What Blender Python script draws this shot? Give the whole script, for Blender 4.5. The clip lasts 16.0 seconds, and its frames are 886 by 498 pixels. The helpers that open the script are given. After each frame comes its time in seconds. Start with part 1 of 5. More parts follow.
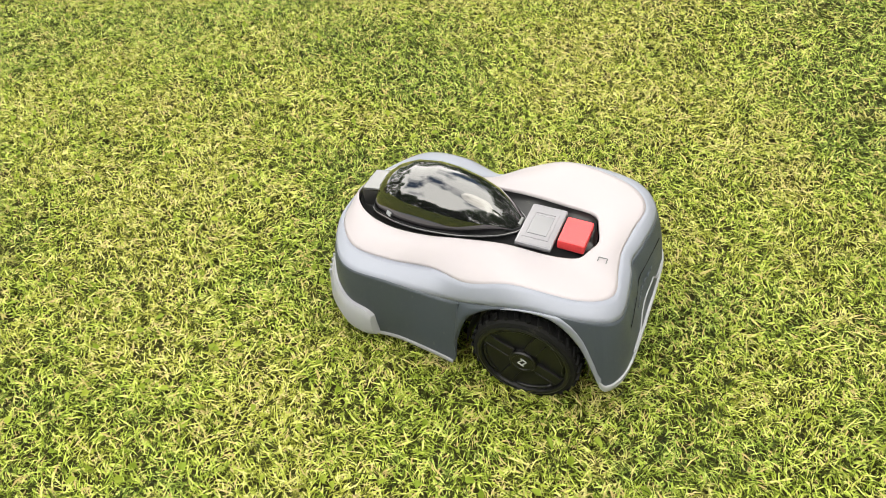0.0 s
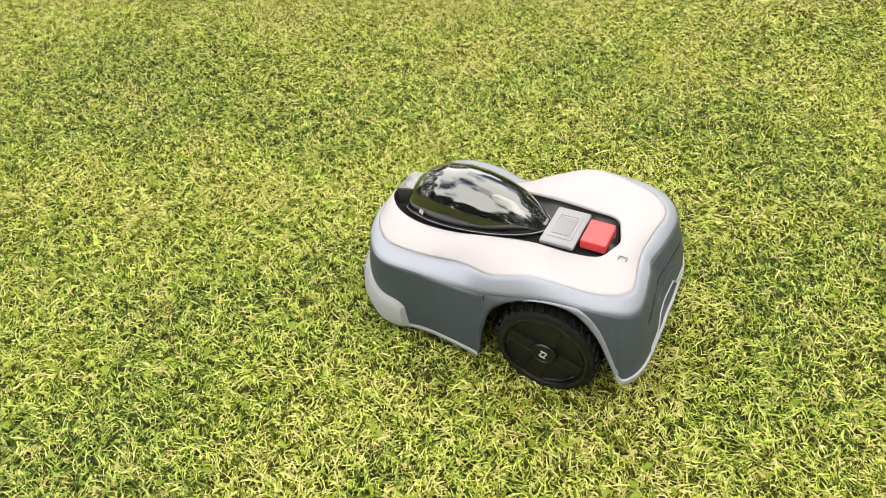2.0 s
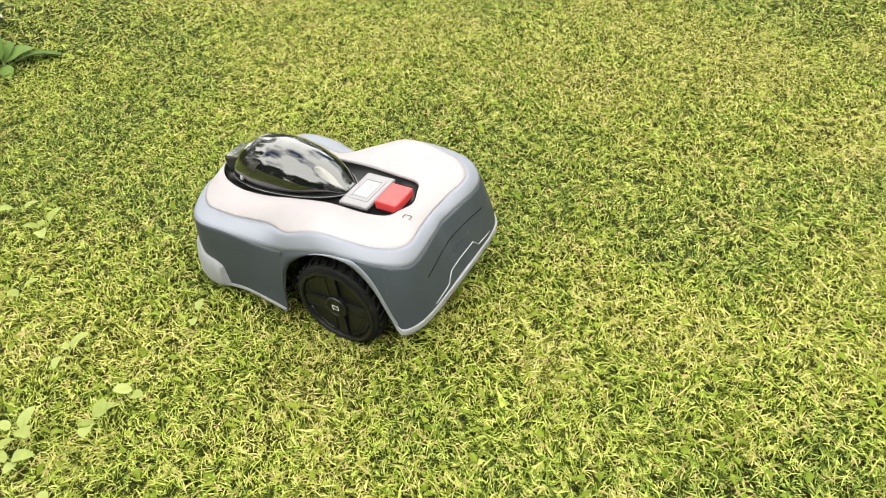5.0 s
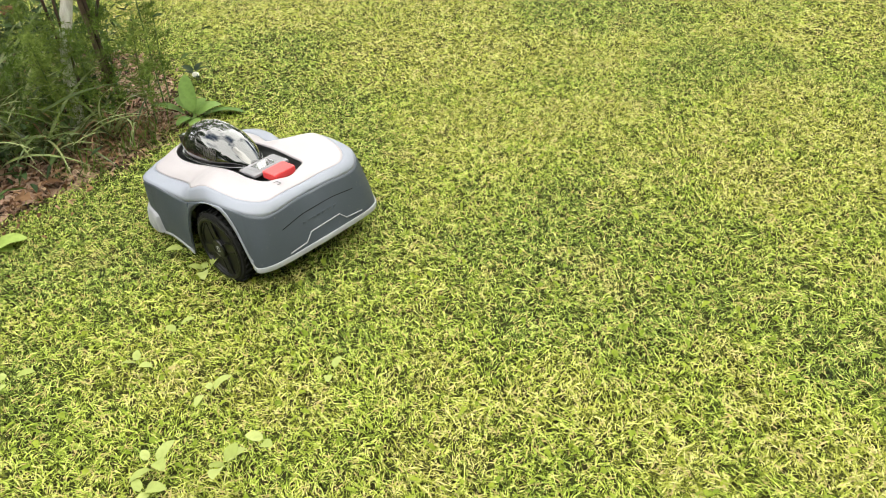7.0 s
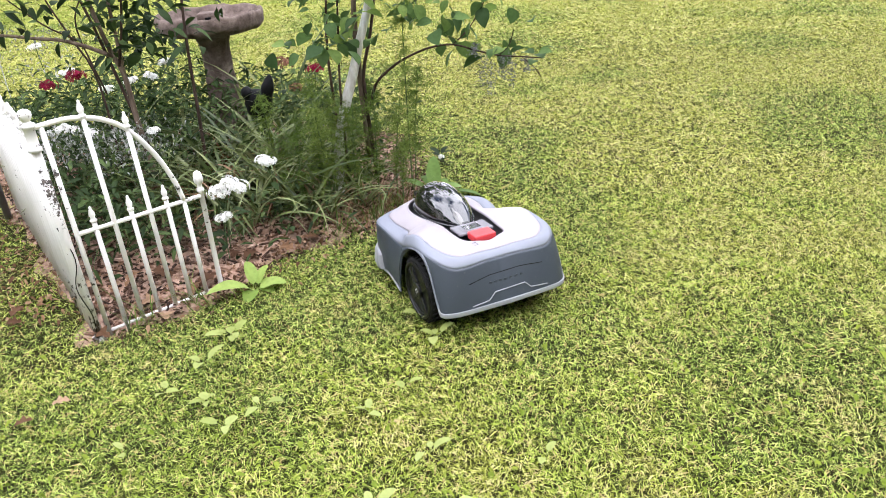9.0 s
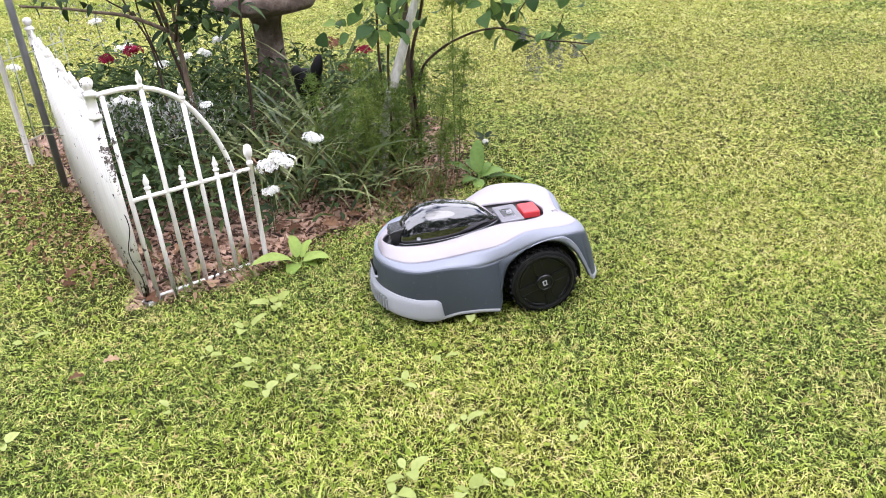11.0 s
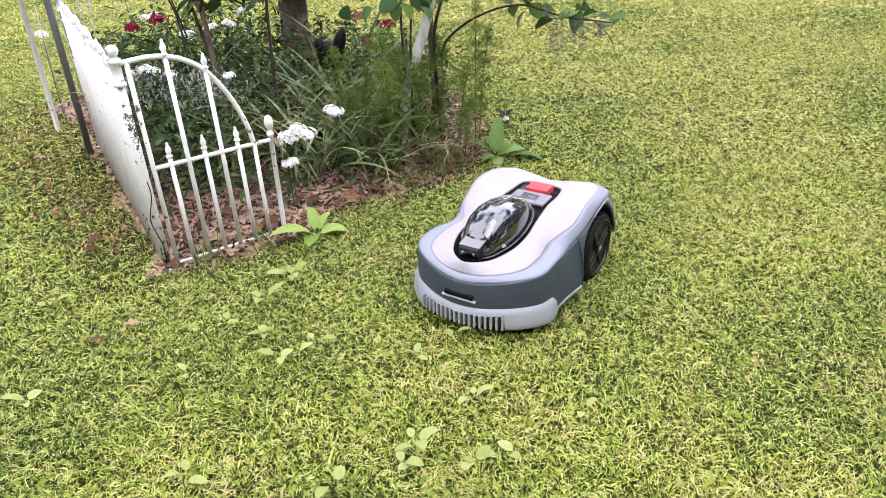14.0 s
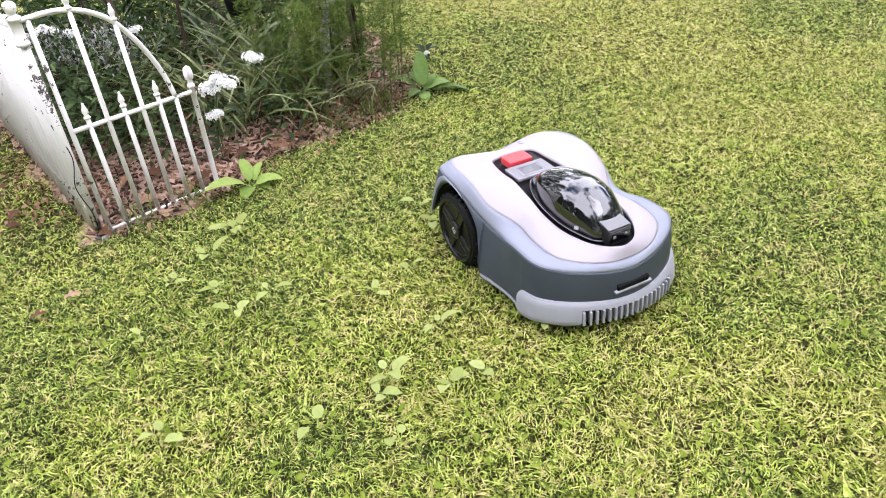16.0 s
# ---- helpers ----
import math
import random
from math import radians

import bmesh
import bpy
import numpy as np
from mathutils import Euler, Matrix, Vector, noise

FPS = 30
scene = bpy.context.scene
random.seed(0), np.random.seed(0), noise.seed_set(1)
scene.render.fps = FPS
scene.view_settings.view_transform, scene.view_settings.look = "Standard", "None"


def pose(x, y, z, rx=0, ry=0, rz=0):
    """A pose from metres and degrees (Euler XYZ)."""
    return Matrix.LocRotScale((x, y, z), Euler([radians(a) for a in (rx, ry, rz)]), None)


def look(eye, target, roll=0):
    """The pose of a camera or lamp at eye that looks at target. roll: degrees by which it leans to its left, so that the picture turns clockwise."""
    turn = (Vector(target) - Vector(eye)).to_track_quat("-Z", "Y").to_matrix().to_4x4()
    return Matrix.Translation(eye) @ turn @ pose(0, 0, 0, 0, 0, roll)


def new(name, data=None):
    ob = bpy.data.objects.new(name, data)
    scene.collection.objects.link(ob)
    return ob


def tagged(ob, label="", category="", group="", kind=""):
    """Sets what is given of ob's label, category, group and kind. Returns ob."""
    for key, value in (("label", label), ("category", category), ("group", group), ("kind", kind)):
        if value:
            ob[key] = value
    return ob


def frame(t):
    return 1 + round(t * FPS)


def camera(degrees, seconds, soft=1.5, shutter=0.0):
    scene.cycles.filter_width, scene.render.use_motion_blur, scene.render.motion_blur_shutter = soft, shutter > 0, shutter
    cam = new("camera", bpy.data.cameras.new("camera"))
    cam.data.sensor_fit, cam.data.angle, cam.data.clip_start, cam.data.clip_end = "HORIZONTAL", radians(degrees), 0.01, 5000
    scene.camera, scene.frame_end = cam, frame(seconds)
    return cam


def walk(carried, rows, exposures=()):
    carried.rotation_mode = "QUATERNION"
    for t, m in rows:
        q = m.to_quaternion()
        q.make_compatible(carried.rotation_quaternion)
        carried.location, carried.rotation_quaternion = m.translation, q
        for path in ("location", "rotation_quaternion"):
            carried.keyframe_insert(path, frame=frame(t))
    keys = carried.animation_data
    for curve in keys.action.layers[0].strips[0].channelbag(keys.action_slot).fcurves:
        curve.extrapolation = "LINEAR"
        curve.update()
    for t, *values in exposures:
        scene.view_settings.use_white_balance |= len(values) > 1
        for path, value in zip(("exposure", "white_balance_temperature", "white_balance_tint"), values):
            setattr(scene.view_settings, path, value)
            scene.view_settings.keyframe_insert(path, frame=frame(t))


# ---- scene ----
# Camera: seconds, x, y, z, yaw, pitch, roll.
PATH = [
    (0, 1.074, -1.789, 1.249, -39.82, -44.48, -1.19),
    (0.5, 0.865, -1.598, 1.233, -39.10, -44.43, -1.32),
    (1, 0.684, -1.431, 1.230, -39.51, -43.86, -0.58),
    (1.5, 0.608, -1.163, 1.230, -38.90, -42.51, -0.99),
    (2, 0.513, -0.939, 1.243, -38.47, -41.47, -1.59),
    (2.5, 0.357, -0.767, 1.216, -40.19, -41.33, -0.87),
    (3, 0.290, -0.614, 1.218, -40.04, -41.85, -1.22),
    (3.5, 0.281, -0.336, 1.204, -37.30, -42.15, -2.70),
    (4, 0.184, -0.116, 1.199, -36.55, -42.05, -2.59),
    (4.2, 0.128, -0.033, 1.207, -36.58, -42.04, -2.45),
    (6.3, 0.112, 0.085, 1.209, -26.53, -35.83, -4.26),
    (6.5, 0.116, 0.088, 1.205, -25.17, -35.45, -4.36),
    (7, 0.119, 0.092, 1.200, -21.63, -34.26, -4.38),
    (7.5, 0.098, 0.090, 1.202, -18.00, -32.58, -4.26),
    (8, 0.037, 0.074, 1.246, -12.15, -29.16, -4.02),
    (8.5, 0.002, 0.052, 1.250, -7.54, -26.83, -3.81),
    (9, -0.006, 0.048, 1.245, -5.42, -26.29, -3.82),
    (9.2, -0.002, 0.053, 1.238, -4.96, -26.52, -4.64),
    (11.3, -0.016, 0.005, 1.228, -1.47, -27.09, -2.70),
    (11.5, -0.013, 0.014, 1.232, -1.14, -27.35, -2.56),
    (12, -0.005, 0.003, 1.233, -0.42, -27.33, -2.79),
    (12.5, 0.000, 0.000, 1.234, -0.00, -27.40, -2.84),
    (13, -0.001, -0.010, 1.234, 0.17, -27.50, -2.78),
    (13.5, -0.005, -0.010, 1.230, 0.07, -27.81, -2.52),
    (14, -0.004, -0.013, 1.229, -0.21, -28.50, -2.19),
    (14.5, 0.007, -0.025, 1.215, -0.64, -29.55, -2.08),
    (15, -0.027, -0.054, 1.212, -1.59, -30.69, -2.58),
    (15.5, -0.045, -0.057, 1.208, -3.37, -31.83, -3.61),
    (16, -0.083, -0.029, 1.191, -6.82, -32.81, -5.07),
]


def aim(x, y, z, yaw, pitch, roll):
    return pose(x, y, z, 0, 0, yaw) @ pose(0, 0, 0, 90 + pitch) @ pose(0, 0, 0, 0, 0, roll)


cam = camera(61.65, 16.0, soft=0.9)
# The film's white balance drifts cooler once the flower bed comes into view: seconds, stops, kelvin, tint.
EXPOSURES = [(0, 0.70, 6950, 5), (4.2, 0.68, 6900, 4), (6.5, 0.74, 6850, 2), (7.5, 0.76, 6700, 5), (9.0, 0.80, 5980, 15), (12.0, 0.75, 5900, 18), (16, 0.72, 5900, 19)]
walk(cam, [(t, aim(*v)) for t, *v in PATH], EXPOSURES)

# ---- light: bright sky with broken thin cloud, hazy high sun ----
SUN_EL, SUN_AZ = 64, 288
world = bpy.data.worlds.new("sky")
scene.world = world
world.use_nodes = True
wt = world.node_tree
wt.nodes.clear()
w_out = wt.nodes.new("ShaderNodeOutputWorld")
w_bg = wt.nodes.new("ShaderNodeBackground")
w_sky = wt.nodes.new("ShaderNodeTexSky")
w_sky.sky_type = "NISHITA"
w_sky.sun_disc = False
w_sky.sun_elevation, w_sky.sun_rotation = radians(SUN_EL), radians(90 - SUN_AZ)
w_co = wt.nodes.new("ShaderNodeTexCoord")
w_no = wt.nodes.new("ShaderNodeTexNoise")
w_no.inputs["Scale"].default_value, w_no.inputs["Detail"].default_value = 1.5, 6
w_ra = wt.nodes.new("ShaderNodeValToRGB")
w_ra.color_ramp.elements[0].position, w_ra.color_ramp.elements[1].position = 0.32, 0.43
w_mx = wt.nodes.new("ShaderNodeMix")
w_mx.data_type = "RGBA"
w_mx.inputs["B"].default_value = (26.0, 25.6, 25.8, 1)
wt.links.new(w_co.outputs["Generated"], w_no.inputs["Vector"])
wt.links.new(w_no.outputs[0], w_ra.inputs[0])
wt.links.new(w_ra.outputs[0], w_mx.inputs["Factor"])
wt.links.new(w_sky.outputs[0], w_mx.inputs["A"])
wt.links.new(w_mx.outputs["Result"], w_bg.inputs["Color"])
w_bg.inputs["Strength"].default_value = 0.116
wt.links.new(w_bg.outputs[0], w_out.inputs["Surface"])
sun = new("sun", bpy.data.lights.new("sun", "SUN"))
sun.data.energy, sun.data.angle, sun.data.color = 0.8, radians(42), (1.0, 0.94, 0.84)
_a, _e = radians(SUN_AZ), radians(SUN_EL)
sun.matrix_world = look((8 * math.cos(_a) * math.cos(_e), 8 * math.sin(_a) * math.cos(_e), 8 * math.sin(_e)), (0, 0, 0))


# ---- materials ----
class Nodes:
    """A small node-graph writer for one material."""

    def __init__(self, name):
        self.m = bpy.data.materials.new(name)
        self.m.use_nodes = True
        self.t = self.m.node_tree
        self.b = self.t.nodes["Principled BSDF"]
        self.o = self.t.nodes["Material Output"]

    def n(self, kind, **inputs):
        node = self.t.nodes.new(kind)
        for k, v in inputs.items():
            self.put(node.inputs[k.replace("_", " ")], v)
        return node

    def put(self, socket, v):
        if hasattr(v, "is_output"):
            self.t.links.new(v, socket)
        else:
            socket.default_value = v

    def coords(self, what="Object"):
        return self.n("ShaderNodeTexCoord").outputs[what]

    def noise(self, scale, detail=3.0, rough=0.55, vector=None):
        node = self.n("ShaderNodeTexNoise", Scale=scale, Detail=detail, Roughness=rough)
        self.put(node.inputs["Vector"], vector if vector is not None else self.coords())
        return node.outputs[0]

    def ramp(self, fac, *stops):
        node = self.n("ShaderNodeValToRGB")
        self.put(node.inputs[0], fac)
        e = node.color_ramp.elements
        while len(e) < len(stops):
            e.new(0.5)
        for el, (p, c) in zip(e, stops):
            el.position = p
            el.color = (*c, 1) if isinstance(c, tuple) else (c, c, c, 1)
        return node.outputs[0]

    def mix(self, fac, a, b, how="MIX"):
        node = self.t.nodes.new("ShaderNodeMix")
        node.data_type, node.blend_type = "RGBA", how
        for key, v in (("Factor", fac), ("A", a), ("B", b)):
            self.put(node.inputs[key], (*v, 1) if isinstance(v, tuple) else v)
        return node.outputs["Result"]

    def bump(self, height, strength=0.3, distance=0.01):
        node = self.n("ShaderNodeBump", Strength=strength, Distance=distance, Height=height)
        self.put(self.b.inputs["Normal"], node.outputs[0])

    def done(self, color, rough=0.5, metal=0.0, **more):
        self.put(self.b.inputs["Base Color"], (*color, 1) if isinstance(color, tuple) else color)
        self.put(self.b.inputs["Roughness"], rough)
        self.put(self.b.inputs["Metallic"], metal)
        for k, v in more.items():
            self.put(self.b.inputs[k.replace("_", " ")], v)
        return self.m

    def translucent(self, color, amount):
        tr = self.n("ShaderNodeBsdfTranslucent")
        self.put(tr.inputs["Color"], (*color, 1) if isinstance(color, tuple) else color)
        mx = self.n("ShaderNodeMixShader", Fac=amount)
        self.t.links.new(self.b.outputs[0], mx.inputs[1])
        self.t.links.new(tr.outputs[0], mx.inputs[2])
        self.t.links.new(mx.outputs[0], self.o.inputs["Surface"])
        return self.m


def plastic(name, color, rough, metal=0.0, grain=0.15, wear=0.06, dusty=0.25, **more):
    k = Nodes(name)
    big = k.noise(9, 4)
    fine = k.noise(900, 2)
    dark = tuple(c * (1 - wear) for c in color)
    col = k.mix(k.ramp(big, (0.35, 0.0), (0.7, 1.0)), dark, color)
    dust = k.noise(70, 6, 0.7)
    col = k.mix(k.ramp(dust, (0.62, 0.0), (0.8, dusty)), col, (0.35, 0.33, 0.26))
    k.bump(fine, grain, 0.0006)
    rg = k.ramp(big, (0.3, rough * 0.85), (0.75, min(1, rough * 1.2)))
    return k.done(col, rg, metal, **more)


WHITE = plastic("white_plastic", (0.315, 0.289, 0.305), 0.55, wear=0.03)
SILVER = plastic("silver_paint", (0.205, 0.218, 0.262), 0.55, 0.0, 0.2)
SLATE = plastic("slate_paint", (0.042, 0.052, 0.066), 0.5, 0.1, 0.35)
BUMPER = plastic("bumper_plastic", (0.28, 0.285, 0.305), 0.45, 0.0, 0.25)
BLACK = plastic("black_plastic", (0.012, 0.012, 0.013), 0.35)
RUBBER = plastic("tyre_rubber", (0.007, 0.007, 0.007), 0.75, 0.0, 0.4, 0.3, 0.12, Specular_IOR_Level=0.2)
RIM = plastic("rim_plastic", (0.005, 0.005, 0.0055), 0.36, 0.0, 0.15, 0.06, 0.04, Specular_IOR_Level=0.4)
RED = plastic("red_plastic", (0.62, 0.05, 0.055), 0.42)
SMOKED = Nodes("smoked_dome").done((0.006, 0.006, 0.007), 0.03, 0.0, Specular_IOR_Level=0.7, IOR=1.6, Coat_Weight=1.0, Coat_Roughness=0.02, Coat_IOR=1.5)
CLEAR = Nodes("clear_rim").done((0.055, 0.055, 0.058), 0.12, 0.0, Coat_Weight=0.8, Coat_Roughness=0.04)
LENS = Nodes("lens_glass").done((0.004, 0.004, 0.006), 0.02, 0.0, Coat_Weight=1.0)
PANEL = plastic("frosted_panel", (0.19, 0.184, 0.20), 0.14)
LCD = Nodes("lcd_glass").done((0.10, 0.098, 0.108), 0.07, 0.0, Specular_IOR_Level=0.8, Coat_Weight=1.0, Coat_Roughness=0.03)
PRINT = plastic("grey_print", (0.42, 0.42, 0.43), 0.5)
INK = plastic("dark_print", (0.10, 0.10, 0.105), 0.5)


def leaf_material(name, a, b, c, rough=0.5, through_light=0.3, gloss=0.12):
    k = Nodes(name)
    obj = k.n("ShaderNodeObjectInfo").outputs["Random"]
    isl = k.n("ShaderNodeNewGeometry").outputs["Random Per Island"]
    r = k.mix(0.5, k.ramp(obj, (0.0, 0.0), (1.0, 1.0)), k.ramp(isl, (0.0, 0.0), (1.0, 1.0)))
    col = k.ramp(r, (0.2, a), (0.5, b), (0.85, c))
    vein = k.noise(60, 3)
    col = k.mix(k.ramp(vein, (0.4, 0.0), (0.75, 0.35)), col, tuple(v * 0.55 for v in a))
    k.bump(vein, 0.25, 0.002)
    k.done(col, rough, 0.0, Specular_IOR_Level=gloss)
    return k.translucent(col, through_light)


DOCK = leaf_material("dock_leaf", (0.11, 0.19, 0.045), (0.18, 0.28, 0.07), (0.27, 0.37, 0.12), 0.45)
YOUNG = leaf_material("young_leaf", (0.20, 0.29, 0.06), (0.29, 0.39, 0.09), (0.38, 0.47, 0.14), 0.45)
STRAP = leaf_material("strap_leaf", (0.045, 0.068, 0.018), (0.16, 0.20, 0.06), (0.48, 0.50, 0.26), 0.33, 0.3, 0.4)
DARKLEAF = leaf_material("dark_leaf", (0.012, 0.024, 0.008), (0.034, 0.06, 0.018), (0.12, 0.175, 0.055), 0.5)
SPRAY = leaf_material("dry_spray", (0.13, 0.13, 0.13), (0.2, 0.2, 0.21), (0.3, 0.3, 0.31), 0.6)
GREYLEAF = leaf_material("grey_leaf", (0.10, 0.115, 0.08), (0.17, 0.185, 0.15), (0.40, 0.40, 0.38), 0.6)
TREELEAF = leaf_material("round_leaf", (0.045, 0.085, 0.03), (0.10, 0.17, 0.05), (0.33, 0.45, 0.09), 0.45, 0.4)
FEATHER = leaf_material("feather_leaf", (0.05, 0.085, 0.014), (0.11, 0.165, 0.028), (0.21, 0.27, 0.06), 0.6)
WEED = leaf_material("weed_leaf", (0.28, 0.33, 0.09), (0.35, 0.40, 0.13), (0.43, 0.46, 0.18), 0.5)
FARLEAF = leaf_material("far_leaf", (0.02, 0.045, 0.012), (0.04, 0.08, 0.02), (0.06, 0.11, 0.03), 0.6)
DRYLEAF = leaf_material("dry_leaf", (0.09, 0.045, 0.024), (0.27, 0.155, 0.085), (0.48, 0.35, 0.235), 0.7, 0.2)
PETAL_W = leaf_material("white_petal", (0.78, 0.78, 0.74), (0.84, 0.83, 0.81), (0.86, 0.85, 0.84), 0.6)
PETAL_R = leaf_material("crimson_petal", (0.13, 0.004, 0.018), (0.22, 0.006, 0.035), (0.34, 0.015, 0.08), 0.6)
PETAL_B = leaf_material("faded_petal", (0.10, 0.045, 0.03), (0.2, 0.09, 0.06), (0.32, 0.13, 0.11), 0.7)
PETAL_M = leaf_material("magenta_petal", (0.3, 0.01, 0.18), (0.45, 0.03, 0.28), (0.55, 0.06, 0.35), 0.6)


def bark(name, a, b, scale):
    k = Nodes(name)
    co = k.n("ShaderNodeMapping", Vector=k.coords(), Scale=(1, 1, 0.25)).outputs[0]
    n1 = k.noise(scale, 6, 0.65, co)
    n2 = k.noise(scale * 5, 3, 0.6, co)
    k.bump(n1, 0.6, 0.004)
    return k.done(k.mix(k.ramp(n2, (0.3, 0.5), (0.7, 0.0)), k.ramp(n1, (0.38, a), (0.62, b)), a), 0.85, 0.0, Specular_IOR_Level=0.2)


BARK_W = bark("pale_bark", (0.42, 0.39, 0.35), (0.78, 0.77, 0.74), 24)
BARK_D = bark("dark_bark", (0.025, 0.016, 0.012), (0.08, 0.05, 0.04), 40)
BARK_B = bark("brown_bark", (0.07, 0.05, 0.035), (0.2, 0.15, 0.11), 40)
STEM = bark("green_stem", (0.05, 0.085, 0.03), (0.1, 0.14, 0.05), 40)


def stone():
    k = Nodes("bird_bath_concrete")
    n1, n2 = k.noise(14, 6, 0.7), k.noise(90, 4, 0.6)
    vo = k.n("ShaderNodeTexVoronoi", Vector=k.coords(), Scale=26.0).outputs[0]
    col = k.ramp(n1, (0.3, (0.055, 0.04, 0.033)), (0.55, (0.15, 0.112, 0.095)), (0.8, (0.29, 0.235, 0.20)))
    col = k.mix(k.ramp(vo, (0.0, 0.5), (0.25, 0.0)), col, (0.05, 0.038, 0.032))
    k.bump(k.mix(0.5, vo, n2), 0.8, 0.012)
    return k.done(col, 0.85, 0.0, Specular_IOR_Level=0.2)


STONE = stone()


def chipped_paint(name, level):
    k = Nodes(name)
    geo = k.n("ShaderNodeNewGeometry").outputs["Position"]
    n1, n2, n3 = k.noise(42, 7, 0.72, geo), k.noise(6, 3, 0.5, geo), k.noise(160, 3, 0.6, geo)
    chips = k.ramp(k.mix(0.45, n1, n2), (level, 0.0), (level + 0.018, 1.0))
    base = k.mix(k.ramp(n2, (0.35, 0.0), (0.7, 1.0)), (0.68, 0.65, 0.62), (0.80, 0.77, 0.755))
    col = k.mix(chips, base, k.ramp(n3, (0.35, (0.025, 0.022, 0.02)), (0.7, (0.12, 0.09, 0.07))))
    k.bump(k.mix(0.3, chips, n3), 0.35, 0.002)
    return k.done(col, 0.5)


PAINT = chipped_paint("chipped_white_paint", 0.598)
FLAKED = chipped_paint("flaking_white_paint", 0.558)
GREYPAINT = plastic("grey_pole_paint", (0.19, 0.19, 0.2), 0.5, 0.2, 0.3, 0.3)
WIRE = plastic("weathered_wire", (0.30, 0.31, 0.27), 0.6)
BLACKRESIN = plastic("black_resin", (0.004, 0.004, 0.0045), 0.6, Specular_IOR_Level=0.15)
VOID = Nodes("black_slot").done((0.004, 0.004, 0.004), 0.6, 0.0, Specular_IOR_Level=0.1)


def lawn_soil():
    k = Nodes("lawn_thatch")
    n1, n2 = k.noise(220, 5, 0.65), k.noise(2.2, 5, 0.6)
    # low stops near black put shade into the gaps between blades
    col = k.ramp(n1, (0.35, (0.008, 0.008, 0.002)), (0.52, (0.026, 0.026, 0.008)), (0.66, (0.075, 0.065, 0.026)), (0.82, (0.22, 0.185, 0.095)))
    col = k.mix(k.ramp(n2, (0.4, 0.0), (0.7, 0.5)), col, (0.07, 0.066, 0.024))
    # away from the mown plot the sheet itself is grown over with grass
    co = k.n("ShaderNodeNewGeometry").outputs["Position"]
    away = k.t.nodes.new("ShaderNodeVectorMath")
    away.operation = "DISTANCE"
    k.put(away.inputs[0], co)
    away.inputs[1].default_value = (1.1, 1.5, 0)
    sward = k.ramp(k.mix(0.5, k.noise(60, 5, 0.7, co), k.noise(1.0, 3, 0.55, co)), (0.38, (0.10, 0.14, 0.022)), (0.5, (0.22, 0.26, 0.045)), (0.62, (0.36, 0.37, 0.085)))
    grown = k.n("ShaderNodeMapRange", Value=away.outputs["Value"], From_Min=4.0, From_Max=7.0, To_Min=0.0, To_Max=1.0).outputs[0]
    col = k.mix(grown, col, sward)
    k.bump(n1, 0.8, 0.02)
    return k.done(col, 0.95, 0.0, Specular_IOR_Level=0.05)


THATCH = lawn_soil()


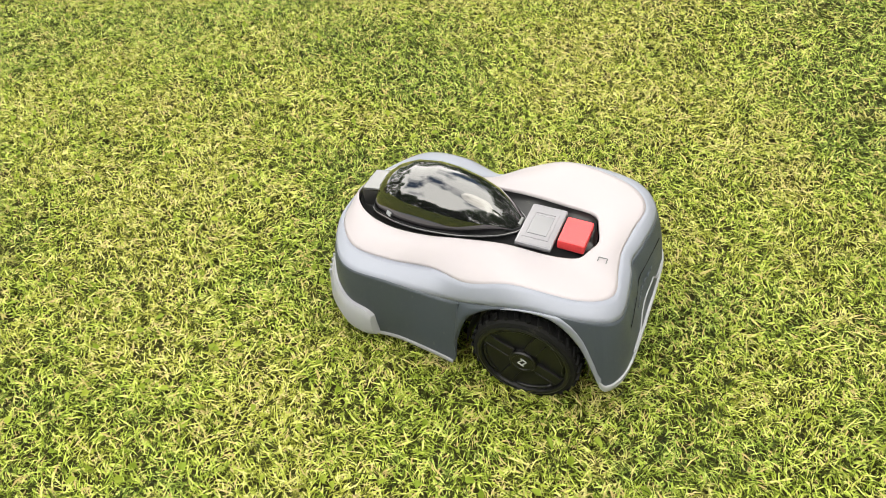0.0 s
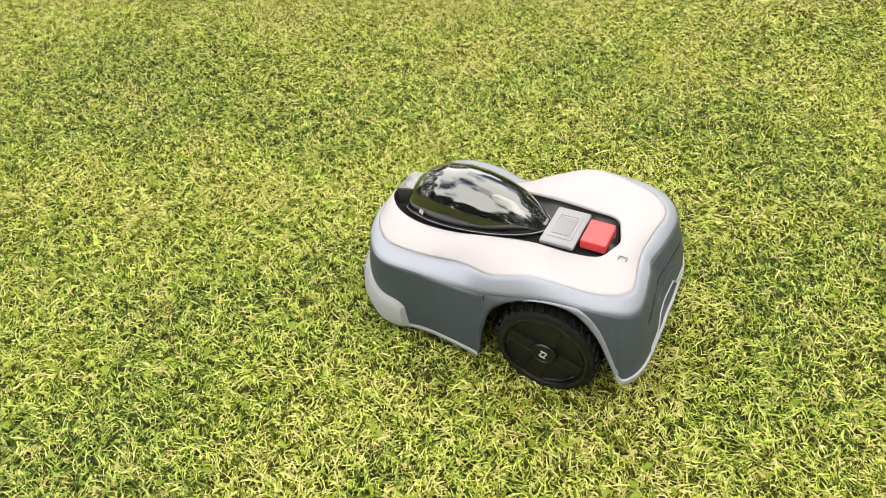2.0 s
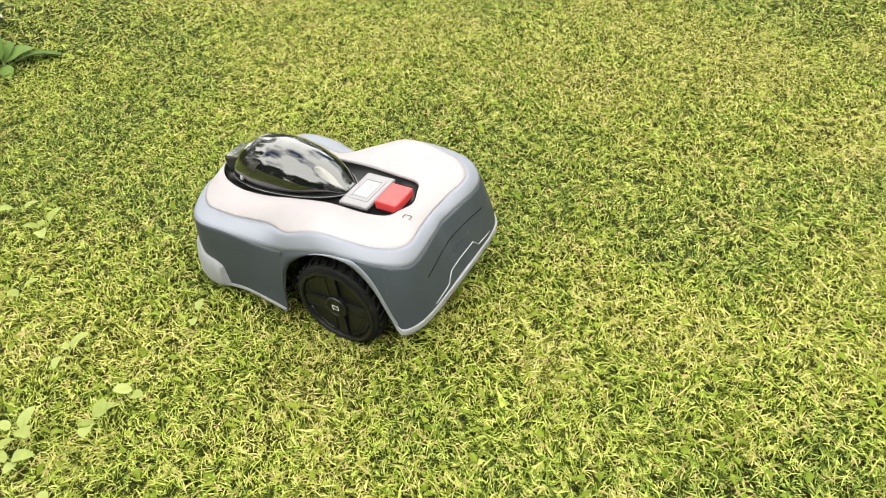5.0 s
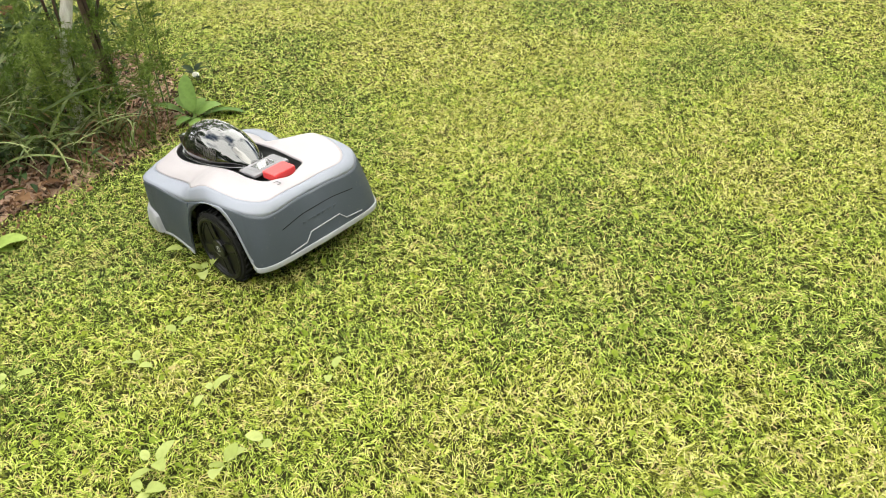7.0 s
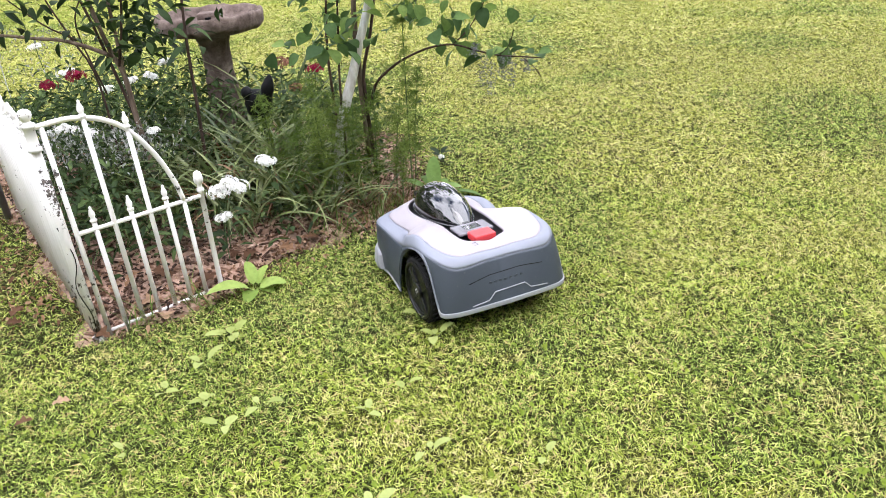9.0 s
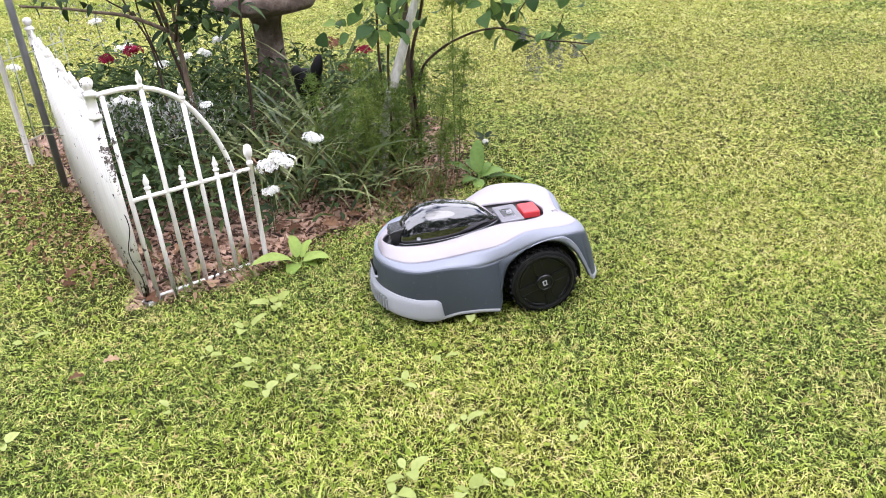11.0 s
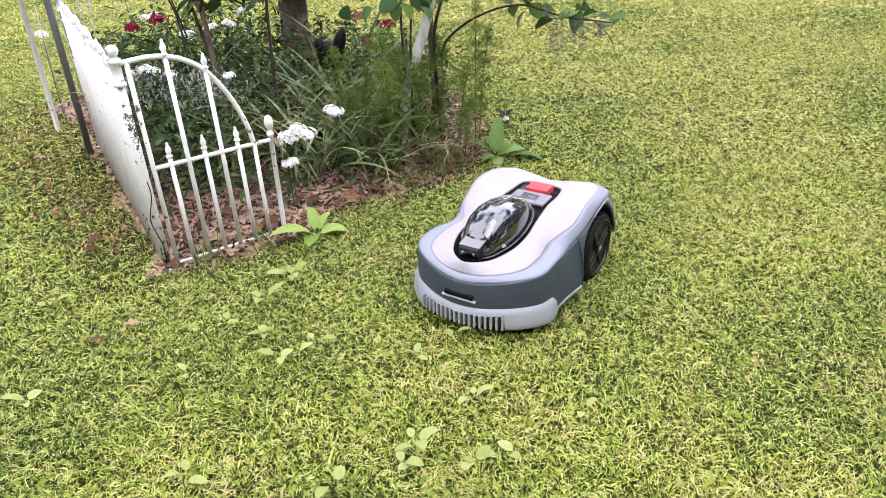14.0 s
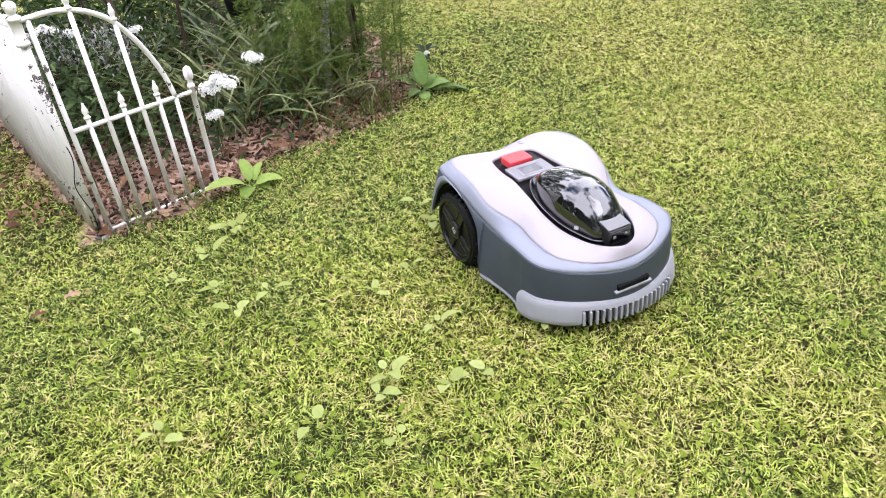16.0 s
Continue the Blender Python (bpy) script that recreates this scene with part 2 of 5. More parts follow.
def blade_material():
    k = Nodes("grass_blade")
    isl = k.n("ShaderNodeNewGeometry").outputs["Random Per Island"]
    co = k.n("ShaderNodeNewGeometry").outputs["Position"]
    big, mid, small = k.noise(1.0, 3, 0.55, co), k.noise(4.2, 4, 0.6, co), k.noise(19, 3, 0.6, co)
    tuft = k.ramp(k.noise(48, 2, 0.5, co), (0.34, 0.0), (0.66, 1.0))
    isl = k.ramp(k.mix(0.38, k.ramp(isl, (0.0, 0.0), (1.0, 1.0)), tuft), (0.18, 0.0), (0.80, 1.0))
    # darkest stops stand in for the shade inside the sward
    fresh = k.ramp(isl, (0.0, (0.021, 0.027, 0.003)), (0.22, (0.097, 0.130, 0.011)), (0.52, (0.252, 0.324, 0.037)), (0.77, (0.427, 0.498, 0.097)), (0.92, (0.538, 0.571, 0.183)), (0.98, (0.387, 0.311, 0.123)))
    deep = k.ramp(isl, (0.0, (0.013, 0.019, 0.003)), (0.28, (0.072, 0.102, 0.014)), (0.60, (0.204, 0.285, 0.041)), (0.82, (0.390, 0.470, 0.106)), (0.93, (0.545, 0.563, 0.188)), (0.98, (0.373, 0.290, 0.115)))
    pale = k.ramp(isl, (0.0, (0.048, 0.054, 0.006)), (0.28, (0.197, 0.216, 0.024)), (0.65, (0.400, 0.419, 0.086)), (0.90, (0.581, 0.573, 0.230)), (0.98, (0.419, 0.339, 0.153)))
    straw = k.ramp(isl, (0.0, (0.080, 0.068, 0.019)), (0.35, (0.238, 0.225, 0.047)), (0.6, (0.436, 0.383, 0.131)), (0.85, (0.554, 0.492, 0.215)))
    xx = k.n("ShaderNodeSeparateXYZ", Vector=co).outputs[0]
    lush = k.n("ShaderNodeMapRange", Value=xx, From_Min=0.3, From_Max=2.4, To_Min=-0.012, To_Max=-0.050).outputs[0]
    patch_lift = 0.016
    patch = k.mix(0.32, k.mix(0.5, big, mid), small)
    patch = k.mix(1.0, k.mix(1.0, patch, (patch_lift,) * 3, "ADD"), lush, "SUBTRACT")
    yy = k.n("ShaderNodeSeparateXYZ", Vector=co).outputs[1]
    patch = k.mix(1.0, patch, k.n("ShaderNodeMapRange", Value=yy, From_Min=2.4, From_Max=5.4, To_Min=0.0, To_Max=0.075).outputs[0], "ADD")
    patch = k.mix(1.0, patch, k.n("ShaderNodeMapRange", Value=yy, From_Min=-1.8, From_Max=0.8, To_Min=0.05, To_Max=0.0).outputs[0], "SUBTRACT")
    # lusher growth along the flower bed, with its shade put into the colour
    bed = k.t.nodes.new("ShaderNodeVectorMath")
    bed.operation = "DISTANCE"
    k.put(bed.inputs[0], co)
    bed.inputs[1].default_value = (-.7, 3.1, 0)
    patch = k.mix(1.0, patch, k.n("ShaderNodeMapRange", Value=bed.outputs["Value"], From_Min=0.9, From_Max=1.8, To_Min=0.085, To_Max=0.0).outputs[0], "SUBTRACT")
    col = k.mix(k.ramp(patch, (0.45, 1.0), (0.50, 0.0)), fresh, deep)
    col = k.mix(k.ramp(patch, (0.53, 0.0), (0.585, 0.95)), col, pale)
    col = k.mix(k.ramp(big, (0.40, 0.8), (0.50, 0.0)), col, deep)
    dead = k.ramp(k.mix(0.45, k.noise(3.1, 3, 0.6, co), k.noise(27, 3, 0.6, co)), (0.562, 0.0), (0.63, 0.7))
    col = k.mix(dead, col, straw)
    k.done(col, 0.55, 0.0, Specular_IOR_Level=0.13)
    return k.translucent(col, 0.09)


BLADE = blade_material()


def mulch_material():
    k = Nodes("bark_mulch")
    isl = k.n("ShaderNodeNewGeometry").outputs["Random Per Island"]
    n1, n2 = k.noise(38, 6, 0.7), k.noise(5, 4, 0.6)
    col = k.ramp(k.mix(0.5, isl, n1), (0.25, (0.015, 0.009, 0.007)), (0.45, (0.074, 0.040, 0.026)), (0.6, (0.251, 0.147, 0.099)), (0.78, (0.526, 0.379, 0.292)))
    col = k.mix(k.ramp(n2, (0.45, 0.0), (0.7, 0.6)), col, (0.060, 0.040, 0.028))
    k.bump(n1, 0.8, 0.01)
    return k.done(col, 0.9, 0.0, Specular_IOR_Level=0.15)


MULCH = mulch_material()


# ---- mesh helpers ----
def part(name, bm, material, parent=None, label="", smooth=False, at=None):
    bmesh.ops.recalc_face_normals(bm, faces=bm.faces[:])
    me = bpy.data.meshes.new(name)
    bm.to_mesh(me)
    bm.free()
    if smooth:
        for p in me.polygons:
            p.use_smooth = True
    me.materials.append(material)
    return piece(name, me, parent, label, at)


def piece(name, me, parent=None, label="", at=None):
    ob = new(name, me)
    if parent:
        ob.parent = parent
    if at is not None:
        ob.matrix_basis = at
    return tagged(ob, label)


def thing(name, label, category, at=None, group="", kind=""):
    ob = new(name)
    if at is not None:
        ob.matrix_basis = at
    return tagged(ob, label, category, group, kind)


def box(bm, size, at=None, bevel=0.0):
    made = bmesh.ops.create_cube(bm, size=1, matrix=(at or Matrix()) @ Matrix.Diagonal((*size, 1)))
    if bevel:
        edges = list({e for v in made["verts"] for e in v.link_edges})
        bmesh.ops.bevel(bm, geom=edges, offset=bevel, segments=2, affect="EDGES", profile=0.6)


def spin(bm, profile, at=None, seg=20):
    """A turned shape: profile rows of radius and height."""
    at = at or Matrix()
    rings = []
    for r, z in profile:
        if r < 1e-5:
            rings.append([bm.verts.new(at @ Vector((0, 0, z)))])
        else:
            rings.append([bm.verts.new(at @ Vector((r * math.cos(2 * math.pi * i / seg), r * math.sin(2 * math.pi * i / seg), z))) for i in range(seg)])
    for a, b in zip(rings, rings[1:]):
        for i in range(seg):
            j = (i + 1) % seg
            q = [a[i % len(a)], a[j % len(a)], b[j % len(b)], b[i % len(b)]]
            q = [v for n, v in enumerate(q) if v not in q[:n]]
            if len(q) > 2:
                bm.faces.new(q)


def tube(bm, pts, radii, seg=6, cap=True):
    pts = [Vector(p) for p in pts]
    if not hasattr(radii, "__len__"):
        radii = [radii] * len(pts)
    rings = []
    for i, p in enumerate(pts):
        d = (pts[min(i + 1, len(pts) - 1)] - pts[max(i - 1, 0)]).normalized()
        side = d.cross(Vector((0.3, 0.9, 0.31)) if abs(d.z) > 0.8 else Vector((0, 0, 1))).normalized()
        up = side.cross(d)
        r = float(radii[i])
        rings.append([bm.verts.new(p + (math.cos(2 * math.pi * k / seg) * side + math.sin(2 * math.pi * k / seg) * up) * r) for k in range(seg)])
    for a, b in zip(rings, rings[1:]):
        for k in range(seg):
            bm.faces.new((a[k], a[(k + 1) % seg], b[(k + 1) % seg], b[k]))
    if cap:
        bm.faces.new(rings[0])
        bm.faces.new(list(reversed(rings[-1])))


def glide(points, steps=8):
    """A smooth open curve through the points."""
    h = [Vector(p) for p in points]
    out = []
    for i in range(len(h) - 1):
        p0 = h[i - 1] if i else 2 * h[0] - h[1]
        p3 = h[i + 2] if i + 2 < len(h) else 2 * h[-1] - h[-2]
        a, b = h[i], h[i + 1]
        for k in range(steps):
            t = k / steps
            out.append(0.5 * (2 * a + (b - p0) * t + (2 * p0 - 5 * a + 4 * b - p3) * t * t + (3 * a - p0 - 3 * b + p3) * t ** 3))
    return out + [h[-1]]


def leaf_mesh(name, length, width, material, bend=0.5, fold=0.25, rows=6, point=1.0, wave=0.0, stalk=0.0, full=.8):
    """One curved leaf along +y from its base, with a folded midrib."""
    bm = bmesh.new()
    prev = None
    for i in range(rows + 1):
        t = i / rows
        ang = -bend * t
        y = stalk + length * (math.sin(bend * t) / bend if bend else t)
        z = -length * ((1 - math.cos(bend * t)) / bend if bend else 0)
        w = width * 0.5 * (math.sin(math.pi * min(1, (t * 0.97 + 0.03)) ** point) ** full if 0 < t < 1 else 0.04)
        zz = wave * length * math.sin(t * 9)
        row = [bm.verts.new((-w, y, z + fold * w + zz)), bm.verts.new((0, y, z)), bm.verts.new((w, y, z + fold * w - zz))]
        if prev:
            for k in (0, 1):
                bm.faces.new((prev[k], prev[k + 1], row[k + 1], row[k]))
        prev = row
    if stalk:
        tube(bm, [(0, 0, 0), (0, stalk, 0)], width * 0.045, 4)
    me = bpy.data.meshes.new(name)
    bm.to_mesh(me)
    bm.free()
    for p in me.polygons:
        p.use_smooth = True
    me.materials.append(material)
    return me


def stuff_mesh(name, verts, faces_per, material, label, category, sizes=3):
    """One object of very many small separate faces, from arrays."""
    me = bpy.data.meshes.new(name)
    n = len(verts)
    idx = np.asarray(faces_per, dtype=np.int32).ravel()
    me.vertices.add(n)
    me.vertices.foreach_set("co", np.asarray(verts, dtype=np.float32).ravel())
    me.loops.add(len(idx))
    me.loops.foreach_set("vertex_index", idx)
    nf = len(idx) // sizes
    me.polygons.add(nf)
    me.polygons.foreach_set("loop_start", np.arange(nf, dtype=np.int32) * sizes)
    me.update(calc_edges=True)
    me.materials.append(material)
    return tagged(new(name, me), label, category, kind="stuff")


# ---- the lawn's soil, one sheet to the horizon ----
def make_ground():
    bm = bmesh.new()
    bmesh.ops.create_grid(bm, x_segments=2, y_segments=2, size=400)
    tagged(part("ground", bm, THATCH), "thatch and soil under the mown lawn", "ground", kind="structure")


make_ground()

BED = [(-0.97, 2.15), (-0.92, 2.13), (-0.52, 2.36), (-0.42, 2.55), (-0.27, 2.68), (-0.05, 2.78), (0.12, 2.92), (0.22, 3.1), (0.24, 3.4), (0.2, 3.95),
       (-0.2, 4.4), (-1.0, 4.6), (-1.9, 4.5), (-2.2, 4.1), (-1.80, 3.62), (-1.36, 2.85), (-1.07, 2.38)]


def bed_depth(x, y):
    """Distance from the bed's edge, positive inside it (arrays)."""
    x, y = np.asarray(x, float), np.asarray(y, float)
    inside = np.zeros(x.shape, bool)
    near = np.full(x.shape, 1e9)
    for (ax, ay), (bx, by) in zip(BED, BED[1:] + BED[:1]):
        cross = ((ay > y) != (by > y)) & (x < (bx - ax) * (y - ay) / (by - ay + 1e-12) + ax)
        inside ^= cross
        t = np.clip(((x - ax) * (bx - ax) + (y - ay) * (by - ay)) / ((bx - ax) ** 2 + (by - ay) ** 2), 0, 1)
        near = np.minimum(near, np.hypot(x - ax - t * (bx - ax), y - ay - t * (by - ay)))
    return np.where(inside, near, -near)


def bed_height(x, y):
    d = bed_depth(x, y)
    return -0.012 + 0.05 * np.clip((d + 0.04) / 0.3, 0, 1) ** 0.8 + 0.008 * np.sin(17 * x + 3 * y) * np.sin(13 * y - 5 * x)


def make_bed():
    bm = bmesh.new()
    nx, ny, x0, x1, y0, y1 = 90, 90, -2.4, 0.35, 2.0, 4.7
    xs, ys = np.meshgrid(np.linspace(x0, x1, nx), np.linspace(y0, y1, ny))
    zs, ds = bed_height(xs, ys), bed_depth(xs, ys)
    grid = [[bm.verts.new((xs[j, i], ys[j, i], zs[j, i])) if ds[j, i] > -0.06 else None for i in range(nx)] for j in range(ny)]
    for j in range(ny - 1):
        for i in range(nx - 1):
            q = [grid[j][i], grid[j][i + 1], grid[j + 1][i + 1], grid[j + 1][i]]
            if None not in q:
                bm.faces.new(q)
    tagged(part("garden_bed", bm, MULCH, smooth=True), "low mound of reddish brown bark mulch", "flower bed", kind="structure")
    # loose chips
    rng = np.random.default_rng(4)
    n = 20000
    x, y = rng.uniform(-2.35, 0.3, n), rng.uniform(2.05, 4.6, n)
    ok = bed_depth(x, y) > rng.uniform(-0.09, 0.05, n)
    ok &= ((x + .921) * 1.232 + (y - 2.178) * .699 > -.03) | (rng.random(n) < .12)
    x, y = x[ok], y[ok]
    n = len(x)
    l, w, h = 0.005 + 0.021 * rng.random(n) ** 2, 0.0014 + 0.0048 * rng.random(n) ** 1.7, rng.uniform(0.001, 0.004, n)
    a, tilt = rng.uniform(0, 6.283, n), rng.normal(0, 0.45, n)
    cube = np.array([(sx, sy, sz) for sz in (-1, 1) for sx, sy in ((-1, -1), (1, -1), (1, 1), (-1, 1))], float)
    p = cube[None] * np.stack([l, w, h], 1)[:, None] * np.array([1, 1, 1])
    p[:, 4:, :2] *= rng.uniform(0.5, 0.95, (n, 1, 1))
    px, pz = p[..., 0] * np.cos(tilt)[:, None] - p[..., 2] * np.sin(tilt)[:, None], p[..., 0] * np.sin(tilt)[:, None] + p[..., 2] * np.cos(tilt)[:, None]
    ca, sa = np.cos(a)[:, None], np.sin(a)[:, None]
    v = np.stack([x[:, None] + px * ca - p[..., 1] * sa, y[:, None] + px * sa + p[..., 1] * ca, np.maximum(bed_height(x, y), 0.0)[:, None] + 0.005 + pz], 2)
    f = np.array([(0, 3, 2, 1), (4, 5, 6, 7), (0, 1, 5, 4), (1, 2, 6, 5), (2, 3, 7, 6), (3, 0, 4, 7)])
    faces = (np.arange(n)[:, None, None] * 8 + f[None]).reshape(-1, 4)
    stuff_mesh("mulch_chips", v.reshape(-1, 3), faces, MULCH, "loose reddish brown bark chips on the flower bed", "mulch", 4)


make_bed()


# ---- the robot mower: x forward from its rear axle, y to its left ----
mower = thing("robot_mower", "white and slate grey robotic lawn mower with smoked dome", "robot mower")


def closed(points, steps=8):
    half = glide([(points[1][0], -points[1][1], points[1][2])] + list(points) + [(points[-2][0], -points[-2][1], points[-2][2])], steps)[steps:-steps]
    return half + [Vector((p.x, -p.y, p.z)) for p in reversed(half[1:-1])]


TOP = closed([(.453, 0, .190), (.441, .079, .196), (.382, .148, .203), (.293, .161, .208), (.205, .151, .209), (.120, .187, .238), (.030, .191, .274), (-.088, .177, .268), (-.142, .133, .258), (-.134, .057, .251), (-.128, 0, .245)])
SHOULDER = closed([(.470, 0, .173), (.443, .113, .183), (.375, .198, .196), (.277, .208, .200), (.174, .196, .185), (.099, .208, .210), (-.007, .217, .250), (-.112, .205, .252), (-.165, .154, .232), (-.160, .052, .232), (-.150, 0, .226)])
RECESS = closed([(.441, 0, .220), (.403, .057, .220), (.329, .090, .227), (.246, .095, .235), (.163, .086, .246), (.081, .079, .256), (0, .076, .255), (-.055, .067, .258), (-.072, .034, .256), (-.081, 0, .253)])
ARCH = [(.126, .226, .106), (.106, .218, .178), (.043, .212, .228), (-.006, .212, .242), (-.060, .214, .236), (-.108, .217, .198), (-.142, .219, .140), (-.157, .218, .108)]
TAIL = [(-.172, .214, .093), (-.190, .190, .093), (-.201, .145, .095), (-.204, .055, .095), (-.204, 0, .094)]
SIDE = [(.308, .212, .034), (.255, .214, .043), (.181, .221, .043), (.130, .225, .038)]
NOSE = [(.473, 0, .072), (.462, .071, .072), (.426, .150, .070), (.372, .198, .062), (.325, .211, .045)]
HEM = closed(NOSE + SIDE + ARCH + TAIL, 6)


def at_angle(ring, p):
    """The point of a ring that lies in the same direction from the middle."""
    c = Vector((0.15, 0, 0))
    a = math.atan2(p.y, p.x - c.x)
    best = None
    for u, v in zip(ring, ring[1:] + ring[:1]):
        au, av = math.atan2(u.y, u.x - c.x), math.atan2(v.y, v.x - c.x)
        d = (av - au + math.pi) % (2 * math.pi) - math.pi
        e = (a - au + math.pi) % (2 * math.pi) - math.pi
        if abs(d) > 1e-9 and -1e-6 <= e / d <= 1 + 1e-6:
            q = u.lerp(v, e / d)
            if best is None or q.length > best.length:
                best = q
    return best or min(ring, key=lambda q: (q - p).length)


def loft(name, rings, material, label="", thick=0.004):
    bm = bmesh.new()
    vs = [[bm.verts.new(p) for p in ring] for ring in rings]
    for a, b in zip(vs, vs[1:]):
        for i in range(len(a)):
            bm.faces.new((a[i], a[i - 1], b[i - 1], b[i]))
    ob = part(name, bm, material, mower, label, smooth=True)
    if thick:
        s = ob.modifiers.new("thickness", "SOLIDIFY")
        s.thickness, s.offset = thick, -1
    return ob


def between(a, b, t, lift=0.0, out=0.0):
    ring = []
    for p, q in zip(a, b):
        m = p.lerp(q, t)
        k = 4 * t * (1 - t)
        flat = Vector((m.x - 0.15, m.y, 0))
        ring.append(m + Vector((0, 0, lift * k)) + flat.normalized() * out * k)
    return ring


inner = [at_angle(RECESS, p) for p in TOP]
loft("top_cover", [[p - Vector((0, 0, .012)) for p in inner], inner] + [between(inner, TOP, t, .007) for t in (.04, .2, .4, .6, .8, .93)] + [TOP], WHITE, "white satin top cover")
sh = [at_angle(SHOULDER, p) for p in TOP]
loft("shoulder", [TOP] + [between(TOP, sh, t, .002, .003) for t in (.25, .5, .75)] + [sh], SILVER, "silver grey sloping shoulder band")
up = [at_angle(SHOULDER, p) for p in HEM]
loft("skirt", [up] + [between(up, HEM, t, 0, .005) for t in (.06, .2, .4, .6, .8, .94)] + [HEM], SLATE, "slate grey side skirt with wheel arches")


# shoulder-silver strip at each arch's rear, colouring its flared lip as lit
for s in (1, -1):
    bm = bmesh.new()
    prev = None
    for p, q in zip(HEM, up):
        if not (-.168 < p.x < .05 and p.z > .10 and p.y * s > .2):
            continue
        wide = .004 + .020 * min(1, max(0, (.05 - p.x) / .14))
        t1 = max(0, 1 - wide / max((p - q).length, 1e-4))
        row = []
        for t in np.linspace(1, t1, 5):
            m, k = q.lerp(p, t), 4 * t * (1 - t)
            flat = Vector((m.x - .15, m.y, 0)).normalized()
            row.append(bm.verts.new(m + flat * (.005 * k + .0016)))
        if prev:
            for k in range(4):
                bm.faces.new((prev[k], prev[k + 1], row[k + 1], row[k]))
        prev = row
    flare = part("arch_flare", bm, SILVER, mower, "silver grey strip painting the lit rim of the wheel arch", smooth=True)
    flare.modifiers.new("thickness", "SOLIDIFY").thickness = .002


def strip_along(name, pts, w, h, material, label="", out=0.002):
    """A moulding that follows a curve."""
    bm = bmesh.new()
    prev = None
    for i, p in enumerate(pts):
        d = pts[min(i + 1, len(pts) - 1)] - pts[max(i - 1, 0)]
        n = Vector((d.y, -d.x, 0)).normalized()
        if n.dot(Vector((p.x - .15, p.y, 0))) < 0:
            n = -n
        o = p + n * out
        row = [bm.verts.new(o - n * w), bm.verts.new(o + Vector((0, 0, -.002))), bm.verts.new(o + n * .001 + Vector((0, 0, h * .5))), bm.verts.new(o + Vector((0, 0, h))), bm.verts.new(o - n * w + Vector((0, 0, h)))]
        if prev:
            for k in range(5):
                bm.faces.new((prev[k], prev[(k + 1) % 5], row[(k + 1) % 5], row[k]))
        else:
            bm.faces.new(row)
        prev = row
    bm.faces.new(list(reversed(prev)))
    return part(name, bm, material, mower, label, smooth=False)


def flip(pts):
    return [Vector((p.x, -p.y, p.z)) for p in pts]


rail = glide(SIDE, 6)
strip_along("side_trim", rail, .006, .007, BUMPER)
strip_along("side_trim", flip(rail), .006, .007, BUMPER)
tail = glide([(-.158, .217, .106)] + TAIL, 6)
strip_along("tail_trim", tail + list(reversed(flip(tail)))[1:], .010, .012, BUMPER, "pale grey lower edge")
arch = glide(ARCH, 6)
for pts in (arch, flip(arch)):
    bm = bmesh.new()
    tube(bm, [p + Vector((0, -.004 if p.y > 0 else .004, 0)) for p in pts], .0035, 5)
    part("arch_lip", bm, SLATE, mower, smooth=True)

# wheel housings behind the arches
AXLE_X = -.012
for s in (1, -1):
    bm = bmesh.new()
    prev = None
    for i in range(15):
        a = radians(-8 + i * 14)
        x, z = AXLE_X + .122 * math.cos(a), .110 + .126 * math.sin(a)
        row = [bm.verts.new((x, s * .205, z)), bm.verts.new((x, s * .13, z))]
        if prev:
            bm.faces.new((prev[0], row[0], row[1], prev[1]))
        prev = row
    bmesh.ops.contextual_create(bm, geom=[v for v in bm.verts if abs(abs(v.co.y) - .13) < 1e-4])
    part("wheel_housing", bm, BLACK, mower)
bm = bmesh.new()
box(bm, (.52, .26, .05), pose(.14, 0, .075), .015)
part("chassis", bm, BLACK, mower, "black underside")

# front bumper with a slotted grille
B_TOP = glide([(.481, -.0001, .099), (.470, .071, .101), (.434, .152, .107), (.378, .206, .106), (.330, .221, .104), (.312, .222, .092)], 6)
B_LOW = glide([(.486, -.0001, .046), (.476, .076, .046), (.440, .161, .046), (.377, .215, .042), (.330, .226, .038), (.304, .222, .040)], 6)
b_top = list(reversed(flip(B_TOP)))[:-1] + B_TOP
b_low = list(reversed(flip(B_LOW)))[:-1] + B_LOW


def bumper_band(name, lo, hi, keep, label=""):
    bm = bmesh.new()
    prev = None
    for p, q in zip(b_top, b_low):
        flat = Vector((p.x - .2, p.y, 0)).normalized()
        row = []
        for t in np.linspace(lo, hi, 5):
            m = p.lerp(q, t) + flat * (.006 * (1 - (2 * t - 1) ** 4))
            row.append(bm.verts.new(m))
        row += [bm.verts.new(row[-1].co - flat * .014), bm.verts.new(row[0].co - flat * .014)]
        if prev and keep((p.y + prev_y) / 2):
            for k in range(7):
                bm.faces.new((prev[k], prev[(k + 1) % 7], row[(k + 1) % 7], row[k]))
        prev, prev_y = row, p.y
    bmesh.ops.delete(bm, geom=[v for v in bm.verts if not v.link_faces], context="VERTS")
    bmesh.ops.holes_fill(bm, edges=[e for e in bm.edges if len(e.link_faces) == 1], sides=0)
    return part(name, bm, BUMPER, mower, label, smooth=False)


